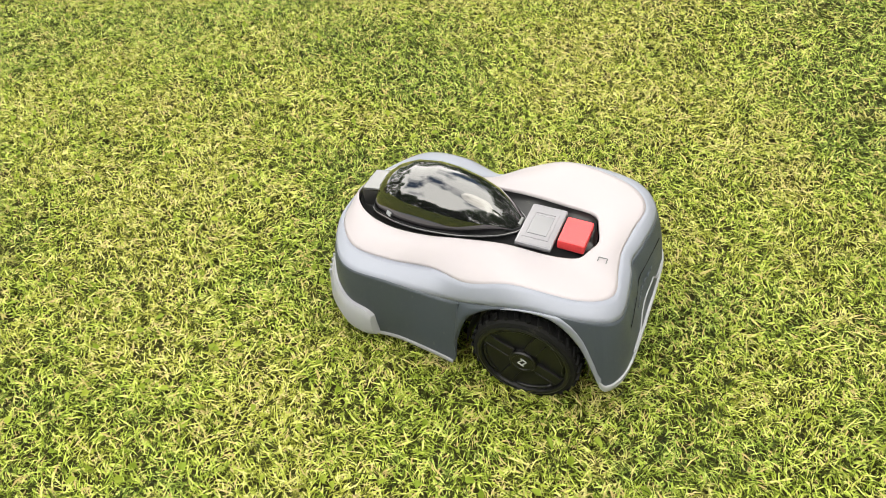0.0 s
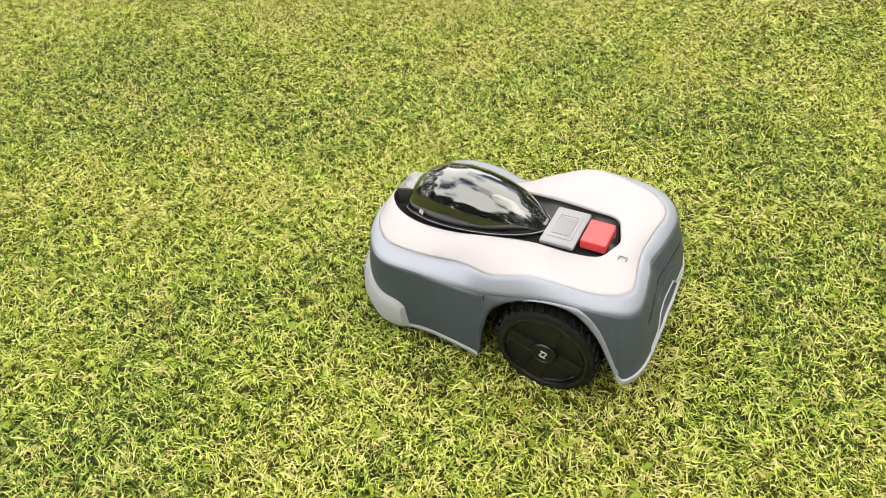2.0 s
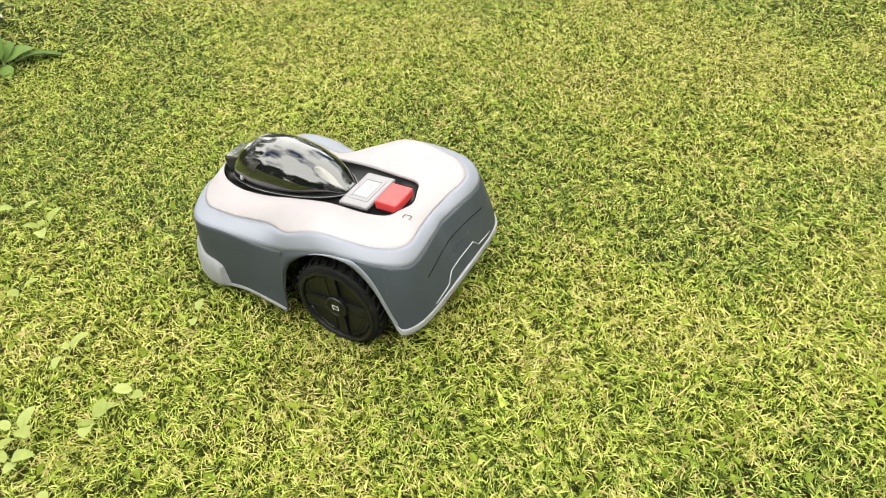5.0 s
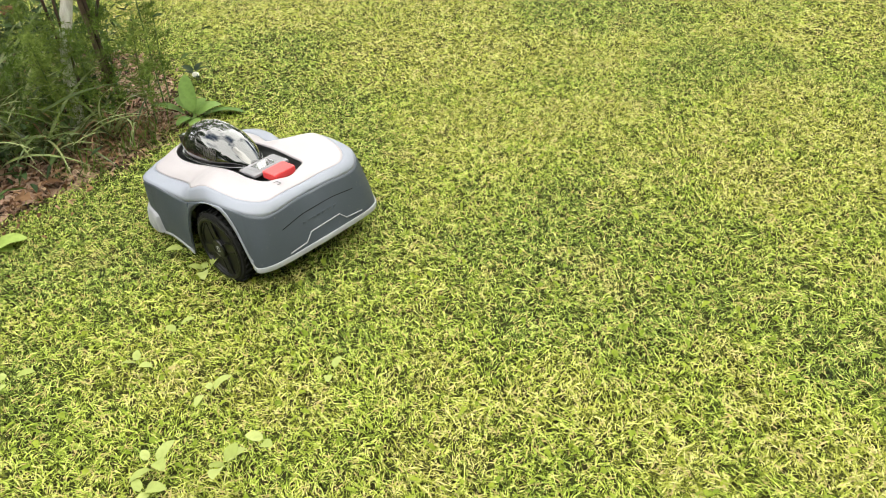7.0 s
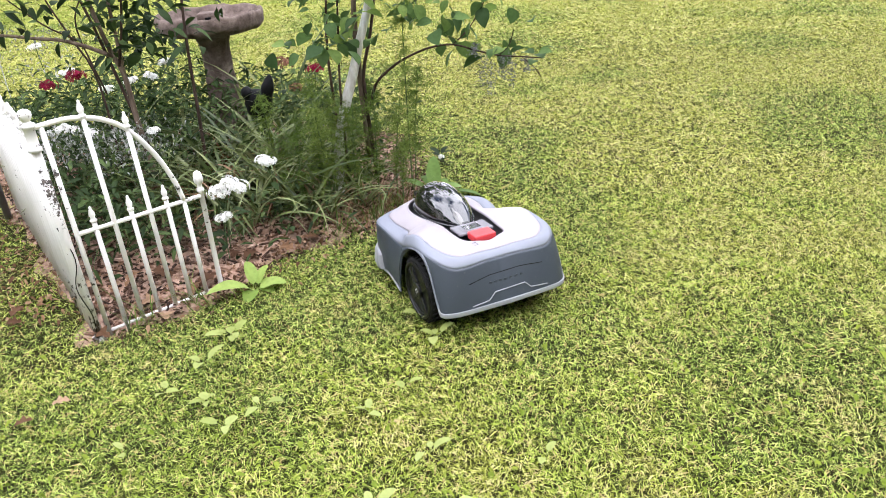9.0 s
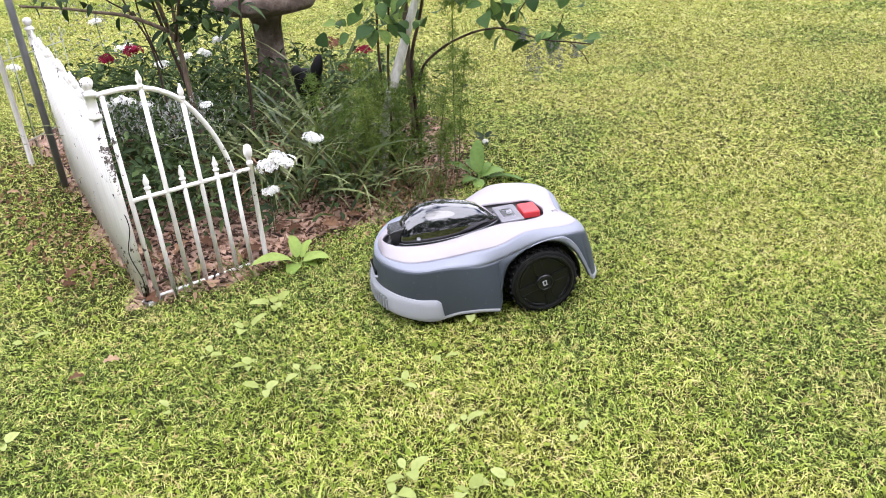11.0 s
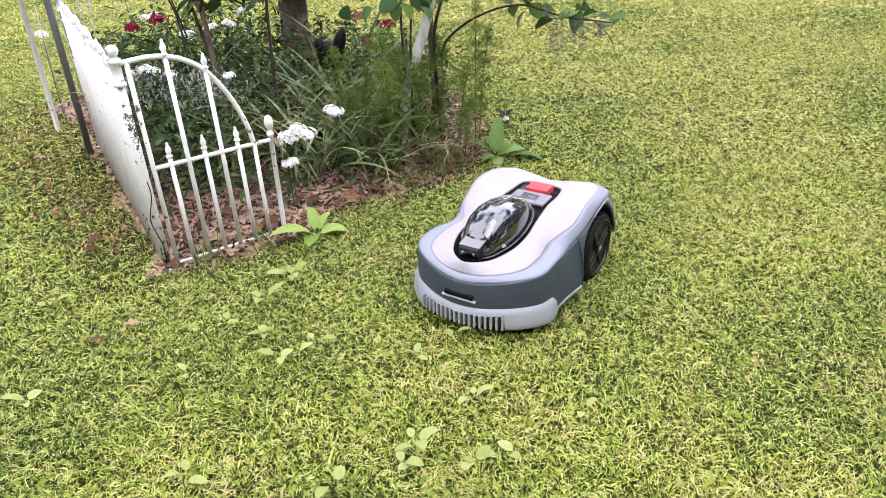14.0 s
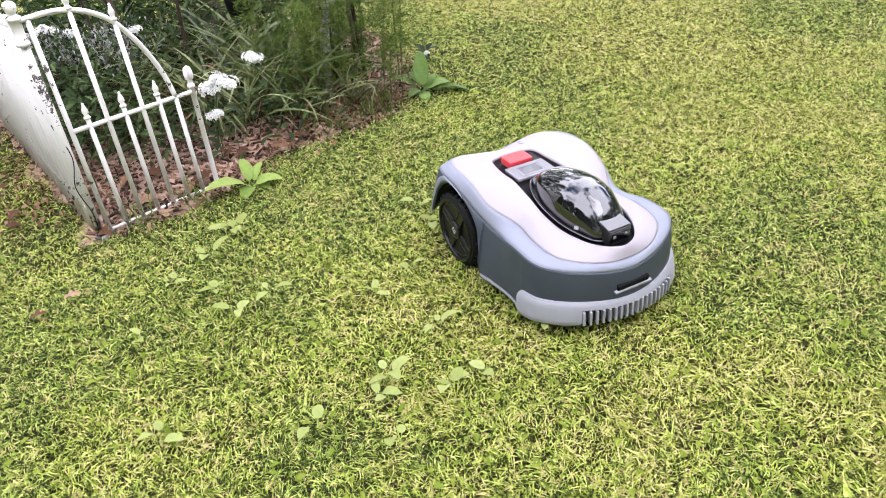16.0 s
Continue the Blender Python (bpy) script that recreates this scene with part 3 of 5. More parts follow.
bumper_band("bumper", 0, .30, lambda y: True, "pale grey front bumper")
bumper_band("bumper_corner", .30, 1, lambda y: y > .133)
bumper_band("bumper_corner", .30, 1, lambda y: y < -.133)
bm = bmesh.new()
prev = None
for p, q in zip(b_top, b_low):
    if abs(p.y) > .15:
        continue
    m, n = p.lerp(q, .26), p.lerp(q, .94)
    row = [bm.verts.new((m.x - .008, m.y, m.z)), bm.verts.new((n.x - .008, n.y, n.z)), bm.verts.new((n.x - .02, n.y, n.z)), bm.verts.new((m.x - .02, m.y, m.z))]
    if prev:
        for k in range(4):
            bm.faces.new((prev[k], prev[(k + 1) % 4], row[(k + 1) % 4], row[k]))
    prev = row
part("grille_backing", bm, BLACK, mower, "black grille backing")
bm = bmesh.new()
box(bm, (.016, .0060, .038), pose(0, 0, 0), .0012)
tooth = bpy.data.meshes.new("grille_tooth")
bm.to_mesh(tooth)
bm.free()
tooth.materials.append(BUMPER)
for i in range(18):
    y = -.128 + i * .256 / 17
    x = np.interp(abs(y), [p.y for p in B_LOW[:20]], [p.x for p in B_LOW[:20]])
    slope = np.interp(abs(y) + .01, [p.y for p in B_LOW[:20]], [p.x for p in B_LOW[:20]]) - x
    piece("grille_tooth", tooth, mower, at=pose(x - .002, y, .0655, 0, 0, -math.degrees(math.atan2(slope, .01)) * (1 if y > 0 else -1)))

# sensor window in the nose
bm = bmesh.new()
box(bm, (.010, .108, .005), pose(.4755, 0, .1215, 0, 12), .0015)
part("sensor_frame", bm, BUMPER, mower, "pale grey sensor frame")
bm = bmesh.new()
box(bm, (.012, .092, .014), pose(.4735, 0, .132, 0, 12), .003)
part("sensor_window", bm, VOID, mower, "black sensor window")

# recess tray
bm = bmesh.new()
rim_pts = [at_angle(RECESS, p) for p in TOP]
drop = [Vector((.15 + (p.x - .15) * .985, p.y * .98, p.z - .004)) for p in rim_pts]
floor_ring = [Vector((.15 + (p.x - .15) * .96, p.y * .95, min(p.z - .022, .236))) for p in rim_pts]
va, vb = [bm.verts.new(p) for p in drop], [bm.verts.new(p) for p in floor_ring]
for i in range(len(va)):
    bm.faces.new((va[i - 1], va[i], vb[i], vb[i - 1]))
spine = [bm.verts.new((p.x, 0, p.z)) for p in floor_ring]
for i in range(len(vb)):
    q = [vb[i - 1], vb[i], spine[i], spine[i - 1]]
    if (vb[i].co - spine[i].co).length < 1e-5 or (vb[i - 1].co - spine[i - 1].co).length < 1e-5:
        continue
    bm.faces.new(q)
bmesh.ops.remove_doubles(bm, verts=bm.verts[:], dist=1e-5)
part("recess_tray", bm, BLACK, mower, "black recessed tray", smooth=True)

# smoked teardrop dome: x, base half width, base height, crown height
DOME = [(.070, .012, .240, .246), (.080, .026, .240, .254), (.105, .045, .239, .276), (.140, .060, .237, .299), (.180, .071, .234, .313), (.225, .077, .231, .322), (.270, .078, .227, .325), (.315, .073, .223, .318),
        (.350, .062, .219, .300), (.374, .052, .216, .277), (.388, .040, .214, .253), (.395, .022, .212, .231), (.397, .008, .210, .216)]


def dome_rows():
    out = []
    for p in glide([(x, w, b) for x, w, b, t in DOME], 3):
        out.append((p.x, max(p.y, .004), p.z, np.interp(p.x, [d[0] for d in DOME], [d[3] for d in DOME])))
    return out


bm = bmesh.new()
rows = []
for x, w, b, t in dome_rows():
    row = []
    for k in range(17):
        a = math.pi * k / 16
        cy, sz = math.cos(a), math.sin(a)
        row.append(bm.verts.new((x, w * math.copysign(abs(cy) ** .85, cy), b + (t - b) * sz ** .9)))
    rows.append(row)
for a, b in zip(rows, rows[1:]):
    for k in range(16):
        bm.faces.new((a[k], a[k + 1], b[k + 1], b[k]))
bm.faces.new(rows[0])
bm.faces.new(list(reversed(rows[-1])))
dome = part("dome", bm, SMOKED, mower, "glossy smoked plastic dome", smooth=True)
foot = [Vector((x, w + .002, b + .003)) for x, w, b, t in dome_rows()]
bm = bmesh.new()
ringpts = foot + list(reversed(flip(foot)))
tube(bm, ringpts + [ringpts[0]], .0022, 6)
part("dome_rim", bm, CLEAR, mower, "clear rim of the dome", smooth=True)
bm = bmesh.new()
box(bm, (.012, .024, .006), pose(.079, 0, .250, 0, -10), .002)
part("dome_catch", bm, CLEAR, mower)

# pale marks inside the dome, set on its surface as small boxes
for s in (1, -1):
    bm = bmesh.new()
    box(bm, (.012, .004, .009), pose(.338, s * .0675, .238, 22 * s, 0, -24 * s), .001)
    part("dome_clip", bm, BUMPER, mower, "small pale mark on the dome")

# camera under the dome's nose
bm = bmesh.new()
box(bm, (.046, .066, .006), pose(.393, 0, .2575, 0, 12), .002)
hood = part("camera_hood", bm, CLEAR, mower, "clear grey camera hood")
bm = bmesh.new()
box(bm, (.046, .062, .044), pose(.394, 0, .2325, 0, 8), .003)
part("camera_housing", bm, BLACK, mower)
bm = bmesh.new()
box(bm, (.003, .056, .028), pose(.4175, 0, .2335, 0, 8), .001)
part("camera_window", bm, LENS, mower, "black camera window")
for y in (.017, -.017):
    bm = bmesh.new()
    spin(bm, [(0, .003), (.004, .0025), (.0055, .001), (.0055, 0)], pose(.4188, y, .2345, 0, 98), 14)
    part("camera_lens", bm, LCD, mower, smooth=True)

# display cover and stop button
bm = bmesh.new()
box(bm, (.074, .122, .010), pose(.034, 0, .2485, 0, 2), .0049)
cover = part("display_cover", bm, PANEL, mower, "frosted grey display cover")
bm = bmesh.new()
box(bm, (.040, .058, .003), pose(.036, 0, .2528, 0, 2), .001)
part("display", bm, LCD, mower, "dark display")
for px, py, lx, ly in ((.0595, 0, .007, .082), (.0125, 0, .007, .082), (.036, .0375, .046, .007), (.036, -.0375, .046, .007)):
    bm = bmesh.new()
    box(bm, (lx, ly, .0026), pose(px, py, .2532 + (.036 - px) * .035, 0, 2), .001)
    part("display_frame", bm, PANEL, mower)
bm = bmesh.new()
box(bm, (.054, .074, .022), pose(-.035, 0, .2515, 0, 1), .004)
part("stop_button", bm, RED, mower, "red stop button")


def print_bar(x, y, z, l, w, yaw, tilt=0):
    bm = bmesh.new()
    box(bm, (l, w, .0006), pose(x, y, z, 0, tilt, yaw))
    part("printed_mark", bm, INK, mower)


print_bar(-.102, .052, .2635, .016, .002, 0, 2)
print_bar(-.094, .058, .2640, .002, .012, 0, 2)
print_bar(-.110, .058, .2633, .002, .012, 0, 2)


# raised line, groove and letter bars on the tail
def tail_point(y, v, proud=.001):
    """A point on the tail: v runs from the shoulder (0) to the hem (1)."""
    rear = [k for k in range(len(HEM)) if HEM[k].x < -.165]
    rear.sort(key=lambda k: HEM[k].y)
    ys = [HEM[k].y for k in rear]
    m = [up[k].lerp(HEM[k], v) for k in rear]
    x, z = (float(np.interp(y, ys, [q[c] for q in m])) for c in (0, 2))
    return Vector((x - .005 * 4 * v * (1 - v) - proud, y, z))


# lit ledge coloured as a pale tube, shaded groove as a black one
for line, r, mat, proud, label in (([(.125, .86), (.068, .83), (.045, .68), (-.058, .66), (-.078, .80), (-.15, .84)], .0017, BUMPER, .0008, "pale raised line painting a lit ledge"),
                                   ([(.125, .36), (.05, .30), (-.05, .29), (-.145, .33)], .0011, VOID, .0002, "black line painting a shaded groove")):
    bm = bmesh.new()
    pts = []
    for (ya, va_), (yb, vb_) in zip(line, line[1:]):
        pts += [tail_point(ya + (yb - ya) * k / 5, va_ + (vb_ - va_) * k / 5, proud) for k in range(5)]
    tube(bm, pts, r, 6)
    part("tail_crease", bm, mat, mower, label, smooth=True)
for i in range(7):
    bm = bmesh.new()
    box(bm, (.0022, .010, .012), Matrix.Translation(tail_point(.055 - i * .018, .48, -.0005)), .0006)
    part("tail_letter_bar", bm, SLATE, mower)

# wheels: each turns about its own axle
WHEEL_R, AXLE, TRACK = .108, -.012, .196


def make_wheel(s):
    turn = pose(0, 0, 0, -90 * s)
    bm = bmesh.new()
    spin(bm, [(.060, -.026), (.098, -.026), (.1035, -.021), (.1035, .017), (.100, .023), (.092, .025)], turn, 48)
    wheel = part("wheel", bm, RUBBER, mower, "black wheel with lugged rubber tyre", at=pose(AXLE, s * TRACK, WHEEL_R))
    bm = bmesh.new()
    for i in range(30):
        for k, dz in ((0, -.012), (.5, .009)):
            a = 360 * (i + k) / 30
            box(bm, (.006, .008, .021), turn @ pose(0, 0, 0, 0, 0, a) @ pose(.1055, 0, dz, 24 if k else -24), .0015)
    tagged(part("tread", bm, RUBBER, wheel), kind="stuff")
    bm = bmesh.new()
    spin(bm, [(.0925, .019), (.0925, .0268), (.0885, .0285), (.0845, .0270), (.0825, .0200), (.030, .0175), (0, .0175)], turn, 48)
    part("rim", bm, RIM, wheel, smooth=False)
    for i in range(4):
        at = turn @ pose(0, 0, 0, 0, 0, 90 * i)
        bm = bmesh.new()
        box(bm, (.056, .026, .007), at @ pose(.054, 0, .0195), .0022)
        spoke = part("spoke", bm, RIM, wheel)
        for y, l in ((.0125, .050), (-.0125, .036)):
            bm = bmesh.new()
            box(bm, (l, .0032, .004), at @ pose(.052, y, .0232), .0012)
            part("spoke_rib", bm, RIM, spoke)
        bm = bmesh.new()
        arc = [at @ Vector((.078 * math.cos(radians(d)), .078 * math.sin(radians(d)), .0205)) for d in range(17, 74, 7)]
        tube(bm, arc, .0034, 6)
        part("rim_arc", bm, RIM, wheel, smooth=True)
    bm = bmesh.new()
    spin(bm, [(.027, .016), (.027, .0265), (.0245, .029), (.021, .0295), (.0195, .0282), (0, .0282)], turn, 32)
    part("hub_cap", bm, RIM, wheel, smooth=False)
    bm = bmesh.new()
    for sx, sy, l, w, a in ((-.001, .0072, .013, .0026, 0), (.001, -.0072, .013, .0026, 0), (.0048, .0012, .0024, .012, -14), (-.0048, -.0012, .0024, .012, -14)):
        box(bm, (l, w, .0008), turn @ pose(sx, sy, .0288, 0, 0, a))
    part("emblem", bm, PRINT, wheel, "small pale grey emblem")
    return wheel


wheels = [make_wheel(1), make_wheel(-1)]


# ---- white metal gate and fence ----
def gate_at(k, v):
    return Vector((-.8944 + .0462 * k - .0004 * v, 2.1974 + .032 * k - .0569 * v, v))


gate = thing("garden_gate", "white arched metal garden gate with chipped paint and spear tips", "gate")


def spear(at, size=1.0):
    bm = bmesh.new()
    spin(bm, [(0, -.004), (.010 * size, -.002), (.0115 * size, .002), (.008 * size, .006), (.0065 * size, .010), (.010 * size, .018), (.0095 * size, .024), (.004 * size, .040), (.0045 * size, .044), (0, .048)], at, 10)
    return bm


def bar(parent, a, b, r=.0076, name="bar", seg=8, material=None):
    bm = bmesh.new()
    tube(bm, [a, a.lerp(b, .5), b], r, seg)
    return part(name, bm, material or PAINT, parent, smooth=True)


tops = {1: .395, 2: .710, 3: .395, 4: .650, 5: .395}
for k in range(7):
    top = {0: .712, 6: .372}.get(k, tops.get(k))
    bar(gate, gate_at(k, .0), gate_at(k, top))
    if k in tops:
        part("spear_tip", spear(Matrix.Translation(gate_at(k, top))), PAINT, gate, smooth=True)
bar(gate, gate_at(0, .368), gate_at(7, .368), .0075, "middle_rail")
bar(gate, gate_at(-.3, .018), gate_at(7, .018), .0055, "bottom_rail")
bm = bmesh.new()
tube(bm, glide([gate_at(-.35, .708), gate_at(1, .712), gate_at(2, .705), gate_at(3, .684), gate_at(4, .640), gate_at(5, .552), gate_at(5.7, .452), gate_at(6, .372)], 6), .0080, 8)
part("arch", bm, PAINT, gate, smooth=True)
bm = bmesh.new()
spin(bm, [(.0088, 0), (.0088, .375), (.0125, .378), (.0125, .386), (.0085, .390), (.0085, .402), (.013, .406), (.0155, .418), (.0150, .430), (.011, .443), (0, .450)], Matrix.Translation(gate_at(7, 0)), 14)
part("latch_post", bm, PAINT, gate, "slim post with rounded cap", smooth=True)

fence = thing("fence_panel", "white metal fence panel with spear tips and flaking paint", "fence")
F0, F1 = Vector((-.921, 2.178, 0)), Vector((-1.62, 3.41, 0))
LEAN = Vector((-.002, -.045, 0))


def post(parent, at, h, name="post"):
    bm = bmesh.new()
    top = at + LEAN * h
    tube(bm, [at, at.lerp(top + Vector((0, 0, h)), .5), top + Vector((0, 0, h))], .0125, 12)
    spin(bm, [(.013, -.085), (.019, -.083), (.019, -.074), (.015, -.070), (.015, -.018), (.020, -.014), (.020, -.006), (.010, 0), (.011, .004), (.015, .009), (.018, .018), (.0175, .027), (.012, .034), (0, .038)], Matrix.Translation(top + Vector((0, 0, h))), 16)
    spin(bm, [(.022, 0), (.022, .012), (.016, .016)], Matrix.Translation(at), 12)
    return part(name, bm, FLAKED, parent, "round post with ball finial and flaking paint", smooth=True)


post(fence, F0, .725)
post(fence, F1, .725)
for i in range(1, 20):
    p = F0.lerp(F1, i / 20)
    h = .66 + .012 * math.sin(i * 1.7)
    q = p + LEAN * h + Vector((0, 0, h))
    bar(fence, p, q, .0120)
    part("spear_tip", spear(Matrix.Translation(q), 1.1), PAINT, fence, smooth=True)
for h in (.10, .36, .60):
    bar(fence, F0 + LEAN * h + Vector((0, 0, h)), F1 + LEAN * h + Vector((0, 0, h)), .008, "rail")

bm = bmesh.new()
tube(bm, glide([F0 + Vector((-.02, -.010, .40)), F0 + Vector((.012, -.030, .30)), F0 + Vector((-.012, -.026, .20)), F0 + Vector((.008, -.022, .10)), F0 + Vector((.0, -.016, .012))], 5), .0016, 5)
tagged(part("wire", bm, BLACKRESIN, smooth=True), "thin dark wire hanging down a flaking white fence post", "wire")

back = thing("fence_panel", "thin white wire fence panel behind the flower bed", "fence")
K0, K1 = Vector((-1.95, 3.69, 0)), Vector((-1.85, 4.18, 0))
bm = bmesh.new()
spin(bm, [(.013, 0), (.013, .70), (.019, .705), (.019, .715), (.013, .72), (.013, .80), (.02, .81), (.022, .825), (.012, .845), (0, .85)], Matrix.Translation(K0), 12)
part("post", bm, PAINT, back, smooth=True)
for i in range(1, 7):
    p = K0.lerp(K1, i / 6)
    bar(back, p, p + Vector((0, 0, .60 + .02 * math.sin(i))), .0026, seg=5, material=WIRE)
for h in (.12, .52):
    bar(back, K0 + Vector((0, 0, h)), K1 + Vector((0, 0, h)), .003, "rail", 5, WIRE)
bm = bmesh.new()
tube(bm, [(-1.645, 3.335, 0), (-1.655, 3.34, .8), (-1.66, 3.345, 1.25)], .0155, 10)
hook = glide([(-1.66, 3.345, 1.24), (-1.655, 3.36, 1.36), (-1.62, 3.41, 1.40), (-1.59, 3.455, 1.35)], 5)
tube(bm, hook, .008, 8)
tagged(part("garden_pole", bm, GREYPAINT, smooth=True), "plain grey metal garden pole beside the fence", "pole")


# ---- bird bath ----
bath = thing("bird_bath", "weathered brown concrete bird bath with bark texture", "bird bath", pose(-.72, 3.99, .05))
bm = bmesh.new()
spin(bm, [(.16, 0), (.15, .03), (.125, .06), (.108, .10), (.096, .15), (.087, .20), (.080, .26), (.075, .32), (.071, .38), (.069, .44), (.069, .50), (.072, .54), (.086, .575), (.10, .585)], None, 44)
for v in bm.verts:
    a = math.atan2(v.co.y, v.co.x)
    k = 1 + .05 * math.sin(5 * a + v.co.z * 6) + .035 * math.sin(11 * a + 4 * math.sin(9 * v.co.z)) + .02 * math.sin(19 * a - 31 * v.co.z)
    v.co.x *= k
    v.co.y *= k
part("pedestal", bm, STONE, bath, smooth=True)
bm = bmesh.new()
spin(bm, [(.09, .57), (.17, .585), (.245, .605), (.262, .625), (.266, .675), (.260, .686), (.246, .684), (.236, .650), (.16, .618), (0, .608)], None, 40)
for v in bm.verts:
    a = math.atan2(v.co.y, v.co.x)
    if v.co.xy.length > .2:
        v.co.z += .004 * math.sin(9 * a) + .003 * math.sin(23 * a)
part("bowl", bm, STONE, bath, smooth=True)
bm = bmesh.new()
box(bm, (.11, .09, .07), pose(0, 0, .650), .012)
box(bm, (.14, .12, .012), pose(0, 0, .616), .004)
part("fountain_block", bm, STONE, bath, "small stone block in the bowl")
bm = bmesh.new()
box(bm, (.03, .01, .035), pose(.0, -.045, .648), .002)
part("fountain_opening", bm, BLACKRESIN, bath)

# black ornament among the leaves: one plain shape
bm = bmesh.new()
spin(bm, [(0, -.085), (.038, -.070), (.056, -.020), (.054, .022), (.036, .045), (0, .052)], pose(-.482, 3.50, .395, 0, 12) @ Matrix.Diagonal((1.15, .8, 1, 1)), 16)
spin(bm, [(0, -.06), (.026, -.045), (.030, -.005), (.022, .030), (.010, .055), (0, .062)], pose(-.432, 3.49, .452, 0, 18), 12)
spin(bm, [(0, -.04), (.024, -.03), (.028, 0), (.018, .022), (0, .028)], pose(-.528, 3.49, .438, 0, -20), 12)
tube(bm, [(-.475, 3.50, 0), (-.475, 3.50, .34)], .008, 6)
tagged(part("garden_ornament", bm, BLACKRESIN, smooth=True), "matt black garden ornament among long leaves", "ornament")

# ---- broad-leaved plants ----
rnd = random.Random(11)


def rosette(name, label, category, x, y, leaves, meshes, group="", scale=1.0, z=0.0):
    t = thing(name, label, category, pose(x, y, z), group)
    for i, (yaw, lift, size) in enumerate(leaves):
        piece("leaf", meshes[i % len(meshes)], t, at=pose(.01 * math.cos(yaw), .01 * math.sin(yaw), .008, 0, 0, yaw) @ pose(0, 0, 0, lift, rnd.uniform(-12, 12)) @ Matrix.Scale(size * scale, 4))
    return t


dock_a = leaf_mesh("dock_leaf", .145, .058, DOCK, .8, .3, 10, .9, .01, .03, .6)
dock_b = leaf_mesh("dock_leaf", .130, .076, DOCK, 1.1, .2, 10, .95, .015, .03, .6)
young_a = leaf_mesh("young_leaf", .140, .058, YOUNG, 1.0, .3, 10, .9, .012, .03, .55)
young_b = leaf_mesh("young_leaf", .115, .078, YOUNG, 1.0, .2, 10, .95, .018, .03, .5)
rosette("broadleaf_plant", "young broadleaf plant with oval bright green leaves", "plant", -.445, 2.375, [(112, 38, 1.3), (-78, 28, 1.0), (22, 60, .9), (172, 24, .82), (-30, 62, .7), (-105, 12, .6)], [young_a, young_b], "broadleaf plants", .84)
rosette("broadleaf_plant", "tall broadleaf plant with upright oval green leaves", "plant", .265, 3.06, [(-14, 70, 1.25), (38, 62, .9), (78, 46, 1.1), (-72, 36, 1.0), (-96, 16, 1.35), (178, 18, .75), (140, 30, .8), (-48, 58, .75)], [dock_a, dock_b], "broadleaf plants", .92)

# strap-leaved clumps
straps = [leaf_mesh("strap_leaf", l, w, STRAP, b, .35, 8, .55) for l, w, b in ((.46, .0135, 1.5), (.40, .012, 2.0), (.52, .015, 1.2), (.34, .011, 2.3))]
straps += [leaf_mesh("dry_strap_leaf", l, w, DRYLEAF, b, .35, 8, .55) for l, w, b in ((.40, .010, 1.9), (.34, .011, 2.4))]
for x, y, n, s in ((-.55, 2.80, 14, .7), (-.36, 2.92, 16, .8), (-.62, 2.95, 24, 1.0), (-.42, 3.05, 26, 1.05), (-.22, 3.0, 18, .8), (-.78, 3.2, 24, 1.05), (-.55, 3.3, 26, 1.1), (-.33, 3.3, 22, 1.0),
                   (-.9, 3.5, 20, 1.1), (-.2, 3.45, 18, .9), (-.6, 3.65, 18, 1.0), (-.95, 2.85, 14, .8), (-.05, 3.25, 14, .8), (-.48, 2.88, 24, 1.0), (-.70, 3.05, 26, 1.15), (-.50, 3.15, 28, 1.2), (-.38, 3.2, 24, 1.15), (-.65, 3.45, 26, 1.25), (-.45, 3.5, 24, 1.2), (-.82, 3.4, 20, 1.15), (-.30, 2.95, 20, .95), (-.58, 3.22, 28, 1.3), (-.72, 3.3, 28, 1.35), (-.48, 3.35, 28, 1.35), (-.62, 3.1, 26, 1.2), (-.86, 3.3, 24, 1.3), (-.35, 3.42, 24, 1.2), (-1.0, 3.15, 22, 1.15), (-1.1, 3.4, 22, 1.25), (-.95, 3.65, 22, 1.3), (-.75, 3.75, 20, 1.3), (-1.25, 3.3, 18, 1.1), (-.82, 2.98, 20, .95), (-.95, 3.05, 18, 1.0), (-.18, 2.93, 22, .8), (-.07, 2.97, 22, .75), (-.28, 2.90, 20, .8), (.04, 3.0, 16, .6)):
    t = thing("strap_leaf_clump", "arching clump of narrow grey-green strap leaves in mulch", "plant", pose(x, y, .03), "strap-leaf clumps")
    for i in range(n):
        yaw = 360 * i / n + rnd.uniform(-14, 14)
        piece("leaf", straps[rnd.randrange(4) if rnd.random() < .83 else rnd.randrange(4, 6)], t, at=pose(rnd.uniform(-.03, .03), rnd.uniform(-.03, .03), 0, 0, 0, yaw) @ pose(0, 0, 0, rnd.uniform(55, 88), rnd.uniform(-25, 25)) @ Matrix.Scale(s * rnd.uniform(.7, 1.1), 4))
t = thing("strap_leaf_clump", "tall thin tuft of upright narrow leaves by the bird bath", "plant", pose(-.40, 3.75, .03), "strap-leaf clumps")
for i in range(9):
    piece("leaf", straps[2], t, at=pose(0, 0, 0, 0, 0, i * 40 + rnd.uniform(-10, 10)) @ pose(0, 0, 0, rnd.uniform(72, 90)) @ Matrix.Scale(rnd.uniform(1.2, 1.6), 4))


